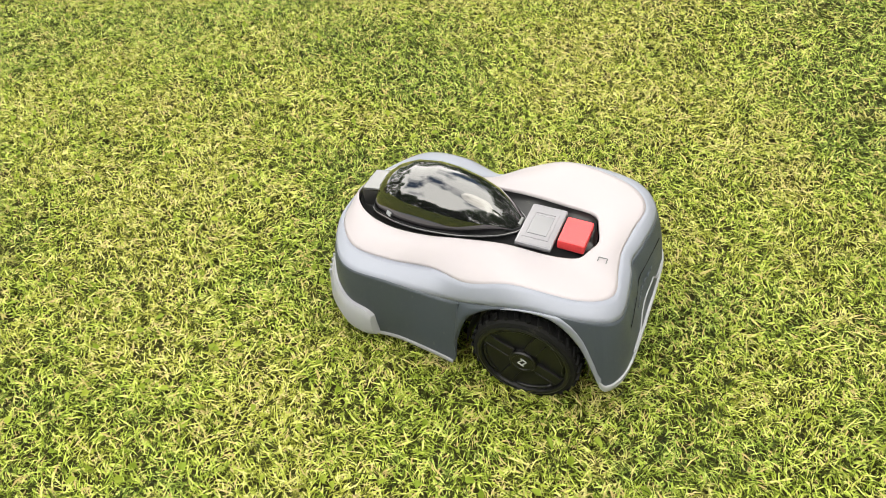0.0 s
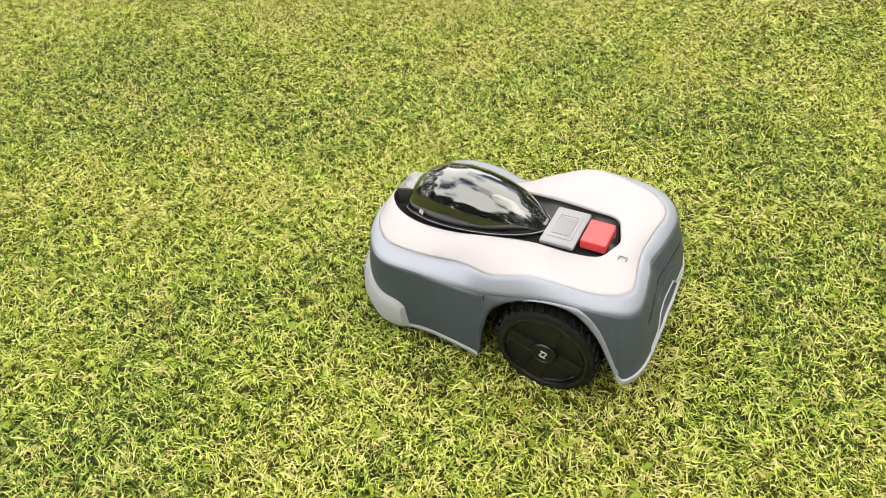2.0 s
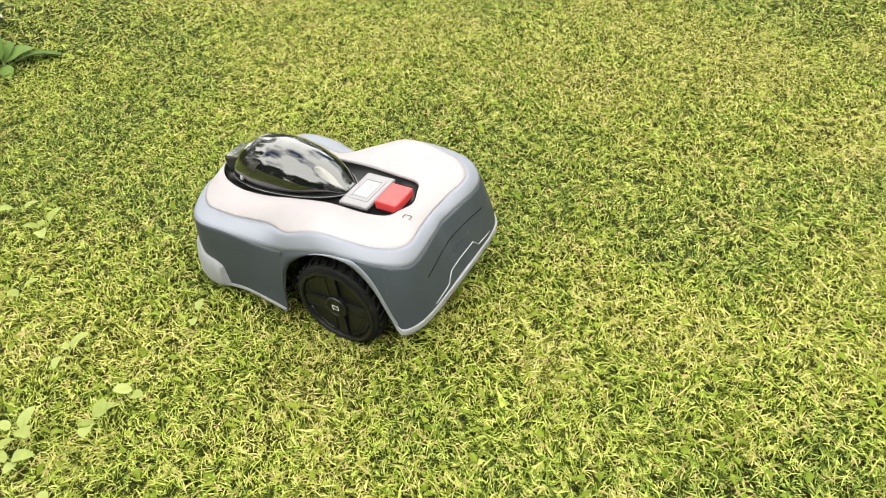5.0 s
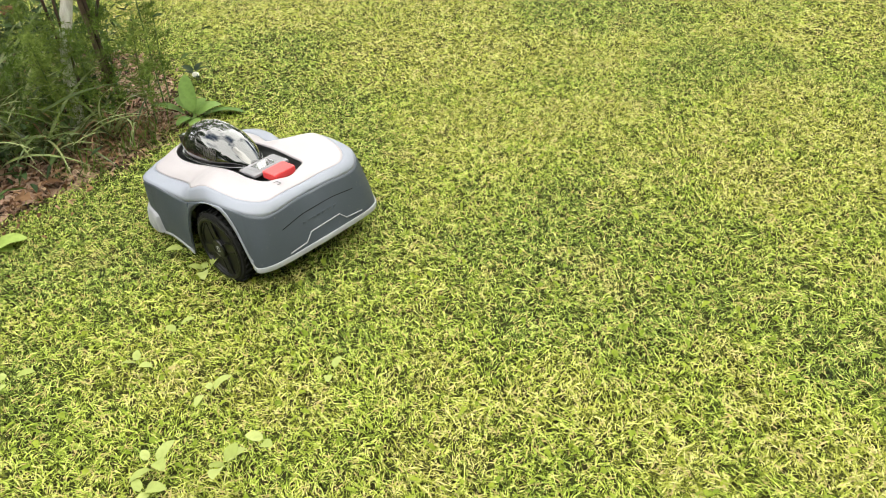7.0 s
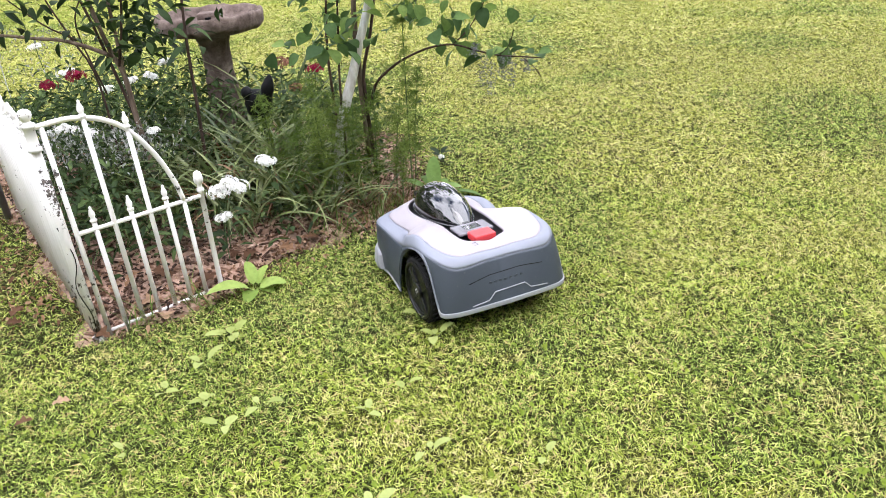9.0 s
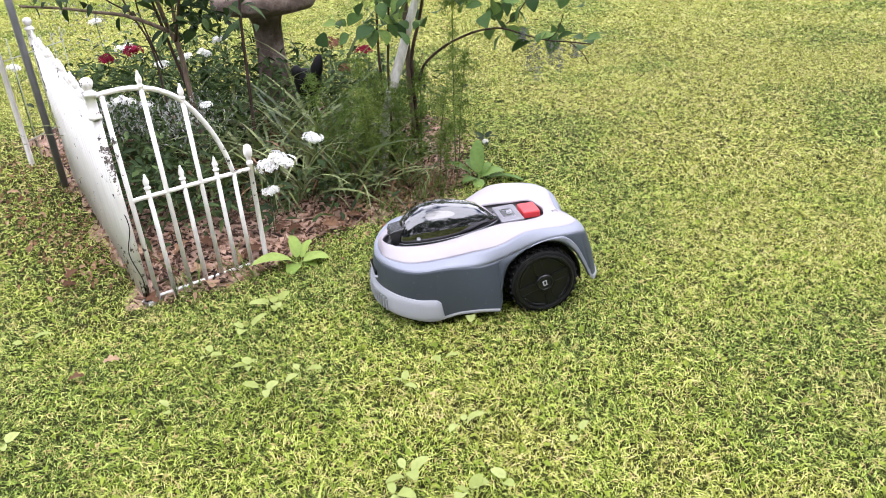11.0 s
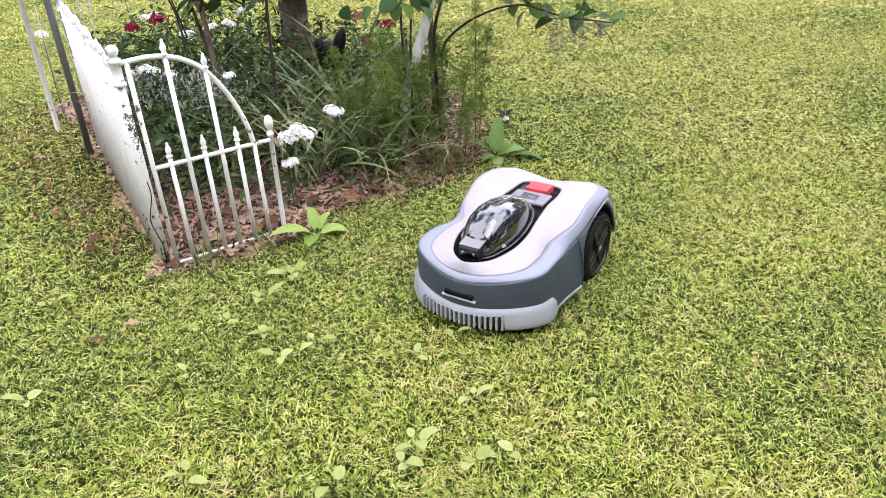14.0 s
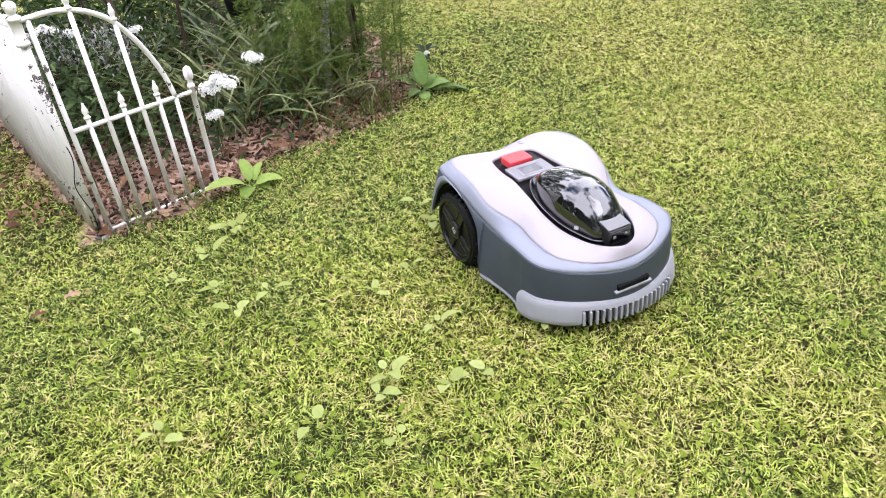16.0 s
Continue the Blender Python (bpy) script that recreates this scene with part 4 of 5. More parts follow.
# leafy undergrowth
def scatter_leaves(name, spots, size, material, label, category, seed, inside=True):
    """Very many small pointed leaves round the given spots: x, y, z, spread, height, count."""
    rng = np.random.default_rng(seed)
    vs = []
    for x, y, z, spread, height, n in spots:
        c = np.stack([x + rng.normal(0, spread, n), y + rng.normal(0, spread, n), z + height * rng.random(n) ** .8], 1)
        c[:, 2] = np.maximum(c[:, 2], .014)
        if inside:
            c = c[(c[:, 0] - F0.x) * (F1.y - F0.y) - (c[:, 1] - F0.y) * (F1.x - F0.x) > .09]
            n = len(c)
        a, e = rng.uniform(0, 6.283, n), rng.normal(-.1, .5, n)
        d = np.stack([np.cos(a) * np.cos(e), np.sin(a) * np.cos(e), np.sin(e)], 1)
        s = np.stack([-np.sin(a), np.cos(a), rng.normal(0, .4, n)], 1)
        s /= np.linalg.norm(s, axis=1, keepdims=True)
        u = np.cross(d, s)
        l = size[0] * rng.uniform(.6, 1.3, n)[:, None]
        w = size[1] * rng.uniform(.7, 1.2, n)[:, None]
        vs.append(np.stack([c, c + d * l * .35 + s * w + u * w * .3, c + d * l * .8 + s * w * .6 + u * w * .2 - [0, 0, .004], c + d * l - [0, 0, .01], c + d * l * .8 - s * w * .6 + u * w * .2 - [0, 0, .004], c + d * l * .35 - s * w + u * w * .3], 1))
    v = np.concatenate(vs)
    f = np.array([(0, 1, 2, 3), (0, 3, 4, 5)])
    return stuff_mesh(name, v.reshape(-1, 3), (np.arange(len(v))[:, None, None] * 6 + f).reshape(-1, 4), material, label, category, 4)


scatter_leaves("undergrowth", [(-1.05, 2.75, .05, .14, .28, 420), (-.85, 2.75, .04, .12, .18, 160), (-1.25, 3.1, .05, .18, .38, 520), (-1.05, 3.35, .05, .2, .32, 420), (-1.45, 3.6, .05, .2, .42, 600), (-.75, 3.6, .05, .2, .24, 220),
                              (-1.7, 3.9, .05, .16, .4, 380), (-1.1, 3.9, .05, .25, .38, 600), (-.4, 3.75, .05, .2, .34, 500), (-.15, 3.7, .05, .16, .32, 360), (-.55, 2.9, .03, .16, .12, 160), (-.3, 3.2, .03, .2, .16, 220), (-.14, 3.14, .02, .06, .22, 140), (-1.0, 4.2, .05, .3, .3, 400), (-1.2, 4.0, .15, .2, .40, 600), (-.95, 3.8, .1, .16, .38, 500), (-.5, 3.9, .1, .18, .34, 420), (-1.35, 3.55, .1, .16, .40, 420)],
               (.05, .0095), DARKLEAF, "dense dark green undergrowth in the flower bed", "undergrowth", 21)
scatter_leaves("grey_foliage", [(-1.2, 3.0, .34, .10, .14, 420), (-.95, 3.05, .30, .09, .16, 420), (-1.75, 3.75, .45, .08, .35, 160), (-1.5, 3.9, .45, .1, .3, 160)], (.014, .0042), GREYLEAF, "small grey and white leaf sprays", "foliage", 22)


# ---- feathery plants ----
def feather_plant(x, y, h, lean, sprigs, seed):
    rng = np.random.default_rng(seed)
    t = thing("feathery_plant", "feathery green plant with thread-fine leaves", "plant", pose(x, y, .03), "feathery plants")
    path = glide([(0, 0, 0), (lean * .2, .01, h * .35), (lean * .55, 0, h * .7), (lean, .02, h)], 5)
    bm = bmesh.new()
    tube(bm, path, list(np.linspace(.0035, .0012, len(path))), 5)
    part("stem", bm, STEM, t, smooth=True)
    vs, fs = [], []
    for i in range(sprigs):
        k = rng.uniform(.22, 1)
        o = np.array(path[int(k * (len(path) - 1))])
        a, l = rng.uniform(0, 6.283), (.15 - .08 * k) * rng.uniform(.6, 1.2)
        d = np.array([math.cos(a), math.sin(a), rng.uniform(.1, .7)])
        for j in range(26):
            b = o + d * l * (j / 26) - np.array([0, 0, .05 * (j / 26) ** 2])
            e = rng.normal(0, 1, 3)
            e = e / np.linalg.norm(e) * rng.uniform(.012, .032)
            w = np.cross(e, d)
            w = w / (np.linalg.norm(w) + 1e-9) * .0012
            n = len(vs)
            vs += [b - w, b + w, b + e]
            fs.append((n, n + 1, n + 2))
    me = bpy.data.meshes.new("fronds")
    me.from_pydata([tuple(v) for v in vs], [], fs)
    me.materials.append(FEATHER)
    piece("fronds", me, t)


for i, (x, y, h, lean, n) in enumerate(((-.30, 2.98, .42, .02, 70), (-.18, 2.98, .46, -.03, 80), (-.08, 3.0, .44, .03, 50), (.02, 3.06, .48, .02, 60), (.10, 3.12, .42, .05, 50), (-.22, 3.12, .55, .0, 90), (-.02, 3.2, .5, .04, 90),
                                       (.17, 3.12, .95, .02, 110), (.12, 3.03, .26, .03, 40), (-.16, 3.05, .5, .02, 90), (-.06, 3.06, .46, -.03, 80), (.2, 3.3, .5, .05, 60), (-.4, 3.1, .5, -.02, 60))):
    feather_plant(x, y, h, lean, int(n * 1.15), 40 + i)

# grass tufts at the bed's front edge
tuft = [leaf_mesh("grass_leaf", l, .0045, FEATHER, b, .3, 5, .4) for l, b in ((.16, 1.2), (.12, 1.8), (.2, .9))]
for x, y in ((-.12, 2.76), (.06, 2.88), (.12, 2.98), (-.2, 2.78), (.0, 2.86), (-.62, 2.30), (-.80, 2.21)):
    t = thing("grass_tuft", "loose tuft of long thin grass at the bed edge", "grass", pose(x, y, .01), "grass tufts")
    for i in range(26):
        piece("leaf", tuft[i % 3], t, at=pose(rnd.uniform(-.05, .05), rnd.uniform(-.05, .05), 0, 0, 0, rnd.uniform(0, 360)) @ pose(0, 0, 0, rnd.uniform(45, 88)) @ Matrix.Scale(rnd.uniform(.5, 1.1), 4))

dry = [leaf_mesh("dry_stalk", l, .003, DRYLEAF, b, .3, 4, .4) for l, b in ((.17, .8), (.13, 1.5), (.2, .5))]
for x, y in ((-.03, 2.97), (.07, 3.02), (.13, 3.09), (-.14, 2.9), (.03, 2.93), (.10, 2.98), (-.07, 3.05)):
    t = thing("dry_grass_tuft", "thin tuft of dry tan stalks beside the feathery plants", "grass", pose(x, y, .01), "dry tufts")
    for i in range(30):
        piece("stalk", dry[i % 3], t, at=pose(rnd.uniform(-.05, .05), rnd.uniform(-.05, .05), 0, 0, 0, rnd.uniform(0, 360)) @ pose(0, 0, 0, rnd.uniform(25, 85)) @ Matrix.Scale(rnd.uniform(.6, 1.1), 4))

# ---- young tree with pale trunk ----
tree = thing("young_tree", "young tree with pale trunk, dark shoots and round leaves", "tree")
bm = bmesh.new()
tube(bm, glide([(-.16, 3.09, .0), (-.13, 3.09, .25), (-.085, 3.09, .43), (-.035, 3.09, .57), (.0, 3.09, .68), (.06, 3.09, .86), (.12, 3.1, 1.15), (.15, 3.12, 1.5)], 4), list(np.linspace(.026, .012, 29)), 10)
part("trunk", bm, BARK_W, tree, "pale whitish trunk", smooth=True)
for pts, r in (([(-.10, 3.12, .0), (-.125, 3.10, .45), (-.125, 3.09, .70), (-.10, 3.09, .95), (-.09, 3.1, 1.3)], .007), ([(-.10, 3.07, .1), (-.095, 3.08, .5), (-.065, 3.09, .86), (-.05, 3.08, 1.2)], .006),
               ([(.02, 3.12, .1), (.005, 3.11, .45), (.01, 3.1, .58), (.05, 3.1, .72), (.085, 3.1, .9), (.12, 3.1, 1.2)], .009), ([(.0, 3.13, .2), (-.01, 3.13, .7), (.02, 3.12, 1.1)], .016)):
    bm = bmesh.new()
    c = glide(pts, 4)
    tube(bm, c, list(np.linspace(r, r * .5, len(c))), 6)
    part("shoot", bm, BARK_D if r < .012 else BARK_B, tree, smooth=True)
limb = glide([(.02, 3.10, .42), (.052, 3.09, .517), (.115, 3.09, .575), (.187, 3.09, .615), (.28, 3.08, .648), (.375, 3.07, .655), (.47, 3.06, .625), (.56, 3.05, .600), (.65, 3.04, .590), (.735, 3.03, .578)], 4)
bm = bmesh.new()
tube(bm, limb, list(np.linspace(.0065, .0022, len(limb))), 6)
tube(bm, glide([(.375, 3.07, .655), (.43, 3.07, .70), (.475, 3.06, .76), (.53, 3.05, .86)], 4), .0028, 5)
tube(bm, glide([(.56, 3.05, .60), (.60, 3.04, .64), (.62, 3.04, .70)], 4), .002, 5)
tube(bm, glide([(.65, 3.04, .59), (.70, 3.03, .545), (.73, 3.03, .50)], 4), .002, 5)
part("limb", bm, BARK_D, tree, "thin arching side limb", smooth=True)
rl = [leaf_mesh("round_leaf", l, w, TREELEAF, .6, .25, 6, .85, .01, .018) for l, w in ((.075, .058), (.062, .05), (.085, .06))]
for i in range(270):
    a = rnd.random()
    if a < .48:
        c = Vector((rnd.gauss(-.08, .10), rnd.gauss(3.06, .09), .70 + .5 * rnd.random() ** 1.6))
    elif a < .92:
        c = Vector((rnd.gauss(.30, .17), rnd.gauss(3.05, .10), rnd.uniform(.745, 1.15)))
    else:
        p = limb[rnd.randrange(20, len(limb))]
        c = p + Vector((rnd.gauss(0, .03), rnd.gauss(0, .03), rnd.gauss(.02, .03)))
    piece("leaf", rl[i % 3], tree, at=Matrix.Translation(c) @ pose(0, 0, 0, rnd.uniform(-60, 25), rnd.uniform(-40, 40), rnd.uniform(0, 360)) @ Matrix.Scale(rnd.uniform(.6, 1.1), 4))
# grey hanging sprays on the side limb
vs, fs = [], []
for x, z, drop in ((.49, .61, .13), (.52, .60, .16), (.57, .60, .10), (.61, .60, .13), (.46, .65, .05), (.68, .585, .06)):
    for i in range(170):
        c = np.array([x + rnd.gauss(0, .010), 3.05 + rnd.gauss(0, .012), z - drop * rnd.random()])
        d = np.array([rnd.gauss(0, 1), rnd.gauss(0, 1), rnd.gauss(0, 1)]) * .0075
        e = np.array([rnd.gauss(0, 1), rnd.gauss(0, 1), rnd.gauss(0, 1)]) * .0035
        n = len(vs)
        vs += [tuple(c), tuple(c + d), tuple(c + e)]
        fs.append((n, n + 1, n + 2))
me = bpy.data.meshes.new("hanging_spray")
me.from_pydata(vs, [], fs)
me.materials.append(SPRAY)
piece("hanging_spray", me, tree, "grey dry hanging sprays")

# ---- woody shrub ----
shrub = thing("shrub", "open woody shrub with brown branches and dark leaves", "shrub")
for pts, r in (([(-.90, 3.15, .0), (-.94, 3.18, .40), (-.955, 3.2, .62), (-.985, 3.2, .72), (-1.02, 3.2, .92), (-1.06, 3.22, 1.3)], .013), ([(-.955, 3.2, .62), (-.95, 3.2, .75), (-.948, 3.2, .92), (-.93, 3.2, 1.3)], .009),
               ([(-.985, 3.2, .70), (-1.076, 3.2, .745), (-1.16, 3.2, .775), (-1.256, 3.2, .79), (-1.38, 3.2, .812), (-1.55, 3.2, .83)], .009), ([(-1.06, 3.21, .1), (-1.06, 3.2, .59), (-1.12, 3.2, .78), (-1.18, 3.2, .94), (-1.25, 3.2, 1.2)], .005),
               ([(-1.04, 3.2, .55), (-1.09, 3.2, .82), (-1.02, 3.18, .96)], .004), ([(-.72, 3.22, .0), (-.70, 3.22, .45), (-.685, 3.2, .72), (-.665, 3.2, .95), (-.64, 3.2, 1.2)], .008), ([(-.93, 3.22, .3), (-1.0, 3.24, .62), (-1.05, 3.25, .85), (-1.12, 3.25, 1.1)], .008), ([(-.96, 3.18, .66), (-.90, 3.16, .85), (-.86, 3.15, 1.05)], .006), ([(-1.1, 3.2, .77), (-1.2, 3.18, .84), (-1.3, 3.15, .95)], .004)):
    bm = bmesh.new()
    c = glide(pts, 5)
    tube(bm, c, list(np.linspace(r, r * .55, len(c))), 7)
    part("branch", bm, BARK_B if r > .008 else BARK_D, shrub, smooth=True)
sl = [leaf_mesh("shrub_leaf", l, w, DARKLEAF, .6, .3, 5, .8, 0, .01) for l, w in ((.07, .026), (.055, .024), (.08, .032))]
for i in range(420):
    if i > 299:
        c = Vector((rnd.gauss(-.90, .07), rnd.gauss(3.2, .08), rnd.uniform(.70, 1.02)))
    elif i < 190:
        c = Vector((rnd.gauss(-.84, .13), rnd.gauss(3.2, .1), rnd.uniform(.70, 1.2)))
    else:
        c = Vector((rnd.uniform(-1.5, -1.0), rnd.gauss(3.2, .08), rnd.uniform(.83, 1.2)))
    piece("leaf", sl[i % 3], shrub, at=Matrix.Translation(c) @ pose(0, 0, 0, rnd.uniform(-60, 30), rnd.uniform(-40, 40), rnd.uniform(0, 360)) @ Matrix.Scale(rnd.uniform(.7, 1.2), 4))


# ---- flowers ----
def floret_mesh(name, material, r):
    bm = bmesh.new()
    c = bm.verts.new((0, 0, 0))
    for i in range(5):
        a = 2 * math.pi * i / 5
        p = [(math.cos(a - .5) * r * .75, math.sin(a - .5) * r * .75, r * .22), (math.cos(a) * r, math.sin(a) * r, r * .1), (math.cos(a + .5) * r * .75, math.sin(a + .5) * r * .75, r * .22)]
        q = [bm.verts.new(v) for v in p]
        bm.faces.new((c, *q))
    me = bpy.data.meshes.new(name)
    bm.to_mesh(me)
    bm.free()
    me.materials.append(material)
    return me


def flower(x, y, z, head, florets, material, label, base=None, lobes=1):
    bx, by = base or (x + rnd.uniform(-.06, .06), y + rnd.uniform(.02, .1))
    t = thing("flower", label, "flower", pose(bx, by, .02), "bed flowers")
    bm = bmesh.new()
    tube(bm, glide([(0, 0, 0), ((x - bx) * .3, (y - by) * .3, z * .55), (x - bx, y - by, z - .025)], 5), .0022, 5)
    part("stem", bm, STEM, t, smooth=True)
    fm = floret_mesh("floret", material, .0115 if head > .02 else .009)
    lobe_at = [Vector(((k - (lobes - 1) / 2) * head * rnd.uniform(.8, 1.15), rnd.uniform(-.4, .4) * head, rnd.uniform(-.75, .35) * head)) for k in range(lobes)]
    for i in range(florets):
        j = i // lobes
        k = j / max(1, (florets - 1) // lobes)
        lobe = lobe_at[i % lobes]
        ph, ct = j * 2.4 + i % lobes, 1 - 1.15 * k
        st = math.sqrt(max(0, 1 - ct * ct))
        d = Vector((st * math.cos(ph), st * math.sin(ph), ct))
        piece("floret", fm, t, at=Matrix.Translation(Vector((x - bx, y - by, z - .02)) + lobe + Vector((d.x * 1.12, d.y * 1.12, d.z * .72)) * head * rnd.uniform(.45, 1.15)) @ d.to_track_quat("Z", "Y").to_matrix().to_4x4())
    for i in range(5):
        k = .25 + .13 * i
        piece("leaf", sl[i % 3], t, at=Matrix.Translation(((x - bx) * k, (y - by) * k, z * k)) @ pose(0, 0, 0, 0, 0, rnd.uniform(0, 360)) @ pose(0, 0, 0, rnd.uniform(0, 35)))


WL = "white clustered garden flower on a thin green stem"
flower(-.513, 2.571, .325, .034, 96, PETAL_W, WL, lobes=3)
flower(-.547, 2.56, .222, .020, 44, PETAL_W, WL, lobes=2)
flower(-.40, 2.80, .345, .024, 52, PETAL_W, WL, lobes=2)
for x, y, z, h in ((-1.165, 3.6, .475, .034), (-1.392, 3.8, .54, .032), (-1.109, 3.8, .47, .03), (-2.0, 3.9, .46, .035), (-1.16, 3.0, .475, .03), (-1.08, 3.02, .45, .026), (-.824, 2.95, .45, .022), (-1.0, 3.75, .50, .03), (-1.30, 3.2, .42, .022), (-1.62, 4.1, .62, .035), (-.95, 3.9, .53, .03)):
    flower(x, y, z, h * .72, 26, PETAL_W, WL, lobes=2 + int(x * 100) % 2)
CL = "crimson clustered garden flower among green leaves"
flower(-1.291, 3.6, .54, .040, 40, PETAL_R, CL)
flower(-1.413, 3.6, .515, .036, 30, PETAL_R, CL)
flower(-.226, 3.80, .445, .036, 32, PETAL_R, CL)
flower(-.383, 3.80, .480, .05, 40, PETAL_B, "faded brown and pink flower head going to seed")
flower(-.33, 3.75, .40, .03, 20, PETAL_B, "faded brown and pink flower head going to seed")
flower(-1.39, 3.06, .46, .022, 16, PETAL_M, "magenta flower close behind the white fence")
flower(-1.36, 3.08, .41, .016, 12, PETAL_M, "magenta flower close behind the white fence")
flower(.335, 3.42, .065, .012, 10, PETAL_W, "small white clover bloom in the lawn")

# ---- lawn weeds ----
wl = [leaf_mesh("weed_leaf", l, w, WEED, .8, .3, 8, .9, .01, .012, .55) for l, w in ((.050, .028), (.040, .028), (.060, .027))]
for x, y in ((-1.204, 1.937), (-0.688, 1.558), (-0.452, 1.616), (-0.513, 1.726), (-0.493, 2.063), (-0.549, 1.915), (-1.053, 1.465), (-0.632, 1.8), (0.03, 1.684), (-0.075, 1.593), (0.058, 1.43), (0.138, 1.218), (0.134, 1.912), (-0.079, 1.269), (-0.082, 1.074), (0.054, 1.201), (-0.361, 1.691), (-0.098, 1.205), (-0.583, 1.191), (-0.255, 1.147), (0.325, 1.352), (0.84, 3.212), (0.099, 2.042), (-0.49, 2.067)):
    n = rnd.choice((2, 2, 3, 3, 4))
    a0 = rnd.uniform(0, 360)
    rosette("lawn_weed", "small pale green broadleaf weed growing in the lawn", "weed", x, y, [(a0 + 360 * i / n + rnd.uniform(-25, 25), rnd.uniform(22, 52), rnd.uniform(.6, 1.1)) for i in range(n)], wl, "lawn weeds", .98, .022)


# ---- fallen leaves ----
def oak_leaf():
    bm = bmesh.new()
    rows = []
    for i in range(13):
        t = i / 12
        w = .026 * math.sin(math.pi * min(1, t * .95 + .04)) * (1 + .5 * math.sin(t * 19)) + .001
        rows.append([bm.verts.new((-w, .09 * t, .012 * math.sin(3 * t) + .25 * w)), bm.verts.new((0, .09 * t, .012 * math.sin(3 * t))), bm.verts.new((w, .09 * t, .012 * math.sin(3 * t) + .35 * w))])
    for a, b in zip(rows, rows[1:]):
        for k in (0, 1):
            bm.faces.new((a[k], a[k + 1], b[k + 1], b[k]))
    me = bpy.data.meshes.new("fallen_leaf")
    bm.to_mesh(me)
    bm.free()
    me.materials.append(DRYLEAF)
    return me


oak = oak_leaf()
for x, y, z, s in ((-.88, 2.15, .022, .8), (-.72, 2.22, .022, .9), (-.58, 2.46, .05, 1.1), (-.97, 1.75, .028, .7), (-.94, 1.81, .028, .6), (-1.48, 2.58, .03, .7), (-.46, 2.64, .03, 1.0), (-1.24, 2.41, .03, .9), (-2.09, 3.86, .03, 1.0), (-1.86, 3.23, .03, 1.0),
                   (-.9, 2.45, .04, 1), (-.75, 2.5, .04, .9), (-.65, 2.42, .04, .9), (-.82, 2.33, .03, .8), (-1.0, 2.5, .04, 1), (-.3, 2.72, .035, .9), (-.15, 2.82, .035, .8), (-.02, 2.88, .03, .8), (.05, 2.98, .03, .7), (-.25, 2.78, .035, .7), (-.38, 2.66, .035, .9), (-.55, 2.6, .04, .8), (-1.35, 2.6, .03, .6), (-1.6, 2.9, .03, .7), (-1.75, 3.1, .03, .7), (-1.95, 3.45, .03, .7), (-1.2, 2.3, .03, .8)):
    tagged(piece("fallen_leaf", oak, at=pose(x, y, z, rnd.uniform(-20, 25), rnd.uniform(-25, 25), rnd.uniform(0, 360)) @ Matrix.Scale(s * (.65 if x < -1.1 else .9), 4)), "dry brown lobed leaf lying on the ground", "leaf", "fallen leaves")
scatter_leaves("leaf_litter", [(-.75, 2.5, .02, .16, .02, 200), (-1.22, 2.45, .012, .10, .02, 90), (-1.45, 2.75, .012, .11, .02, 110), (-1.72, 3.1, .012, .13, .02, 140), (-2.0, 3.6, .012, .14, .02, 120), (-.35, 2.68, .02, .1, .02, 120), (-.1, 2.9, .02, .09, .02, 120), (.05, 3.02, .02, .07, .02, 80), (-1.0, 2.6, .02, .12, .02, 90)], (.022, .007), DRYLEAF, "dry brown leaf litter along the flower bed", "leaf litter", 23, False)


CLOVER = leaf_material("clover_leaf", (0.19, 0.26, 0.028), (0.28, 0.34, 0.04), (0.38, 0.41, 0.08), 0.5)
scatter_leaves("clover_leaves", [(1.2, -.9, .008, .5, .016, 320), (2.2, -.2, .008, .5, .016, 220), (1.0, .4, .008, .5, .016, 320), (.4, 1.3, .008, .45, .016, 340), (1.6, 1.5, .008, .5, .016, 200), (-.6, 1.5, .008, .35, .016, 320)],
               (.020, .0075), CLOVER, "small clover leaves scattered through the mown grass", "clover", 24, False)


# ---- distant trees round the garden ----
def far_tree(x, y, h, spread, seed):
    rng = np.random.default_rng(seed)
    t = thing("tree", "tall broadleaf tree standing beyond the lawn", "tree", pose(x, y, 0), "distant trees")
    bm = bmesh.new()
    tube(bm, [(0, 0, 0), (.1, 0, h * .3), (.15, .1, h * .6), (.1, 0, h * .85)], [.28, .22, .14, .05], 8)
    for i in range(6):
        a = i * 1.1 + seed
        tube(bm, [(.1, 0, h * (.3 + .07 * i)), (math.cos(a) * spread * .4, math.sin(a) * spread * .4, h * (.42 + .07 * i)), (math.cos(a) * spread * .7, math.sin(a) * spread * .7, h * (.5 + .07 * i))], [.1, .06, .02], 5)
    part("trunk", bm, BARK_B, t, smooth=True)
    vs = []
    for i in range(76):
        a, r, z = rng.uniform(0, 6.283), spread * math.sqrt(rng.random()), rng.uniform(.03, 1)
        r *= math.sin(math.pi * (.2 + .72 * z)) ** .6
        c = np.array([math.cos(a) * r, math.sin(a) * r, h * z])
        n = 105
        p = c + rng.normal(0, spread * .13, (n, 3))
        d, e = rng.normal(0, .21, (n, 3)), rng.normal(0, .21, (n, 3))
        vs.append(np.stack([p, p + d, p + e], 1))
    v = np.concatenate(vs).reshape(-1, 3)
    me = bpy.data.meshes.new("crown")
    me.from_pydata(v.tolist(), [], np.arange(len(v)).reshape(-1, 3).tolist())
    me.materials.append(FARLEAF)
    piece("crown", me, t)


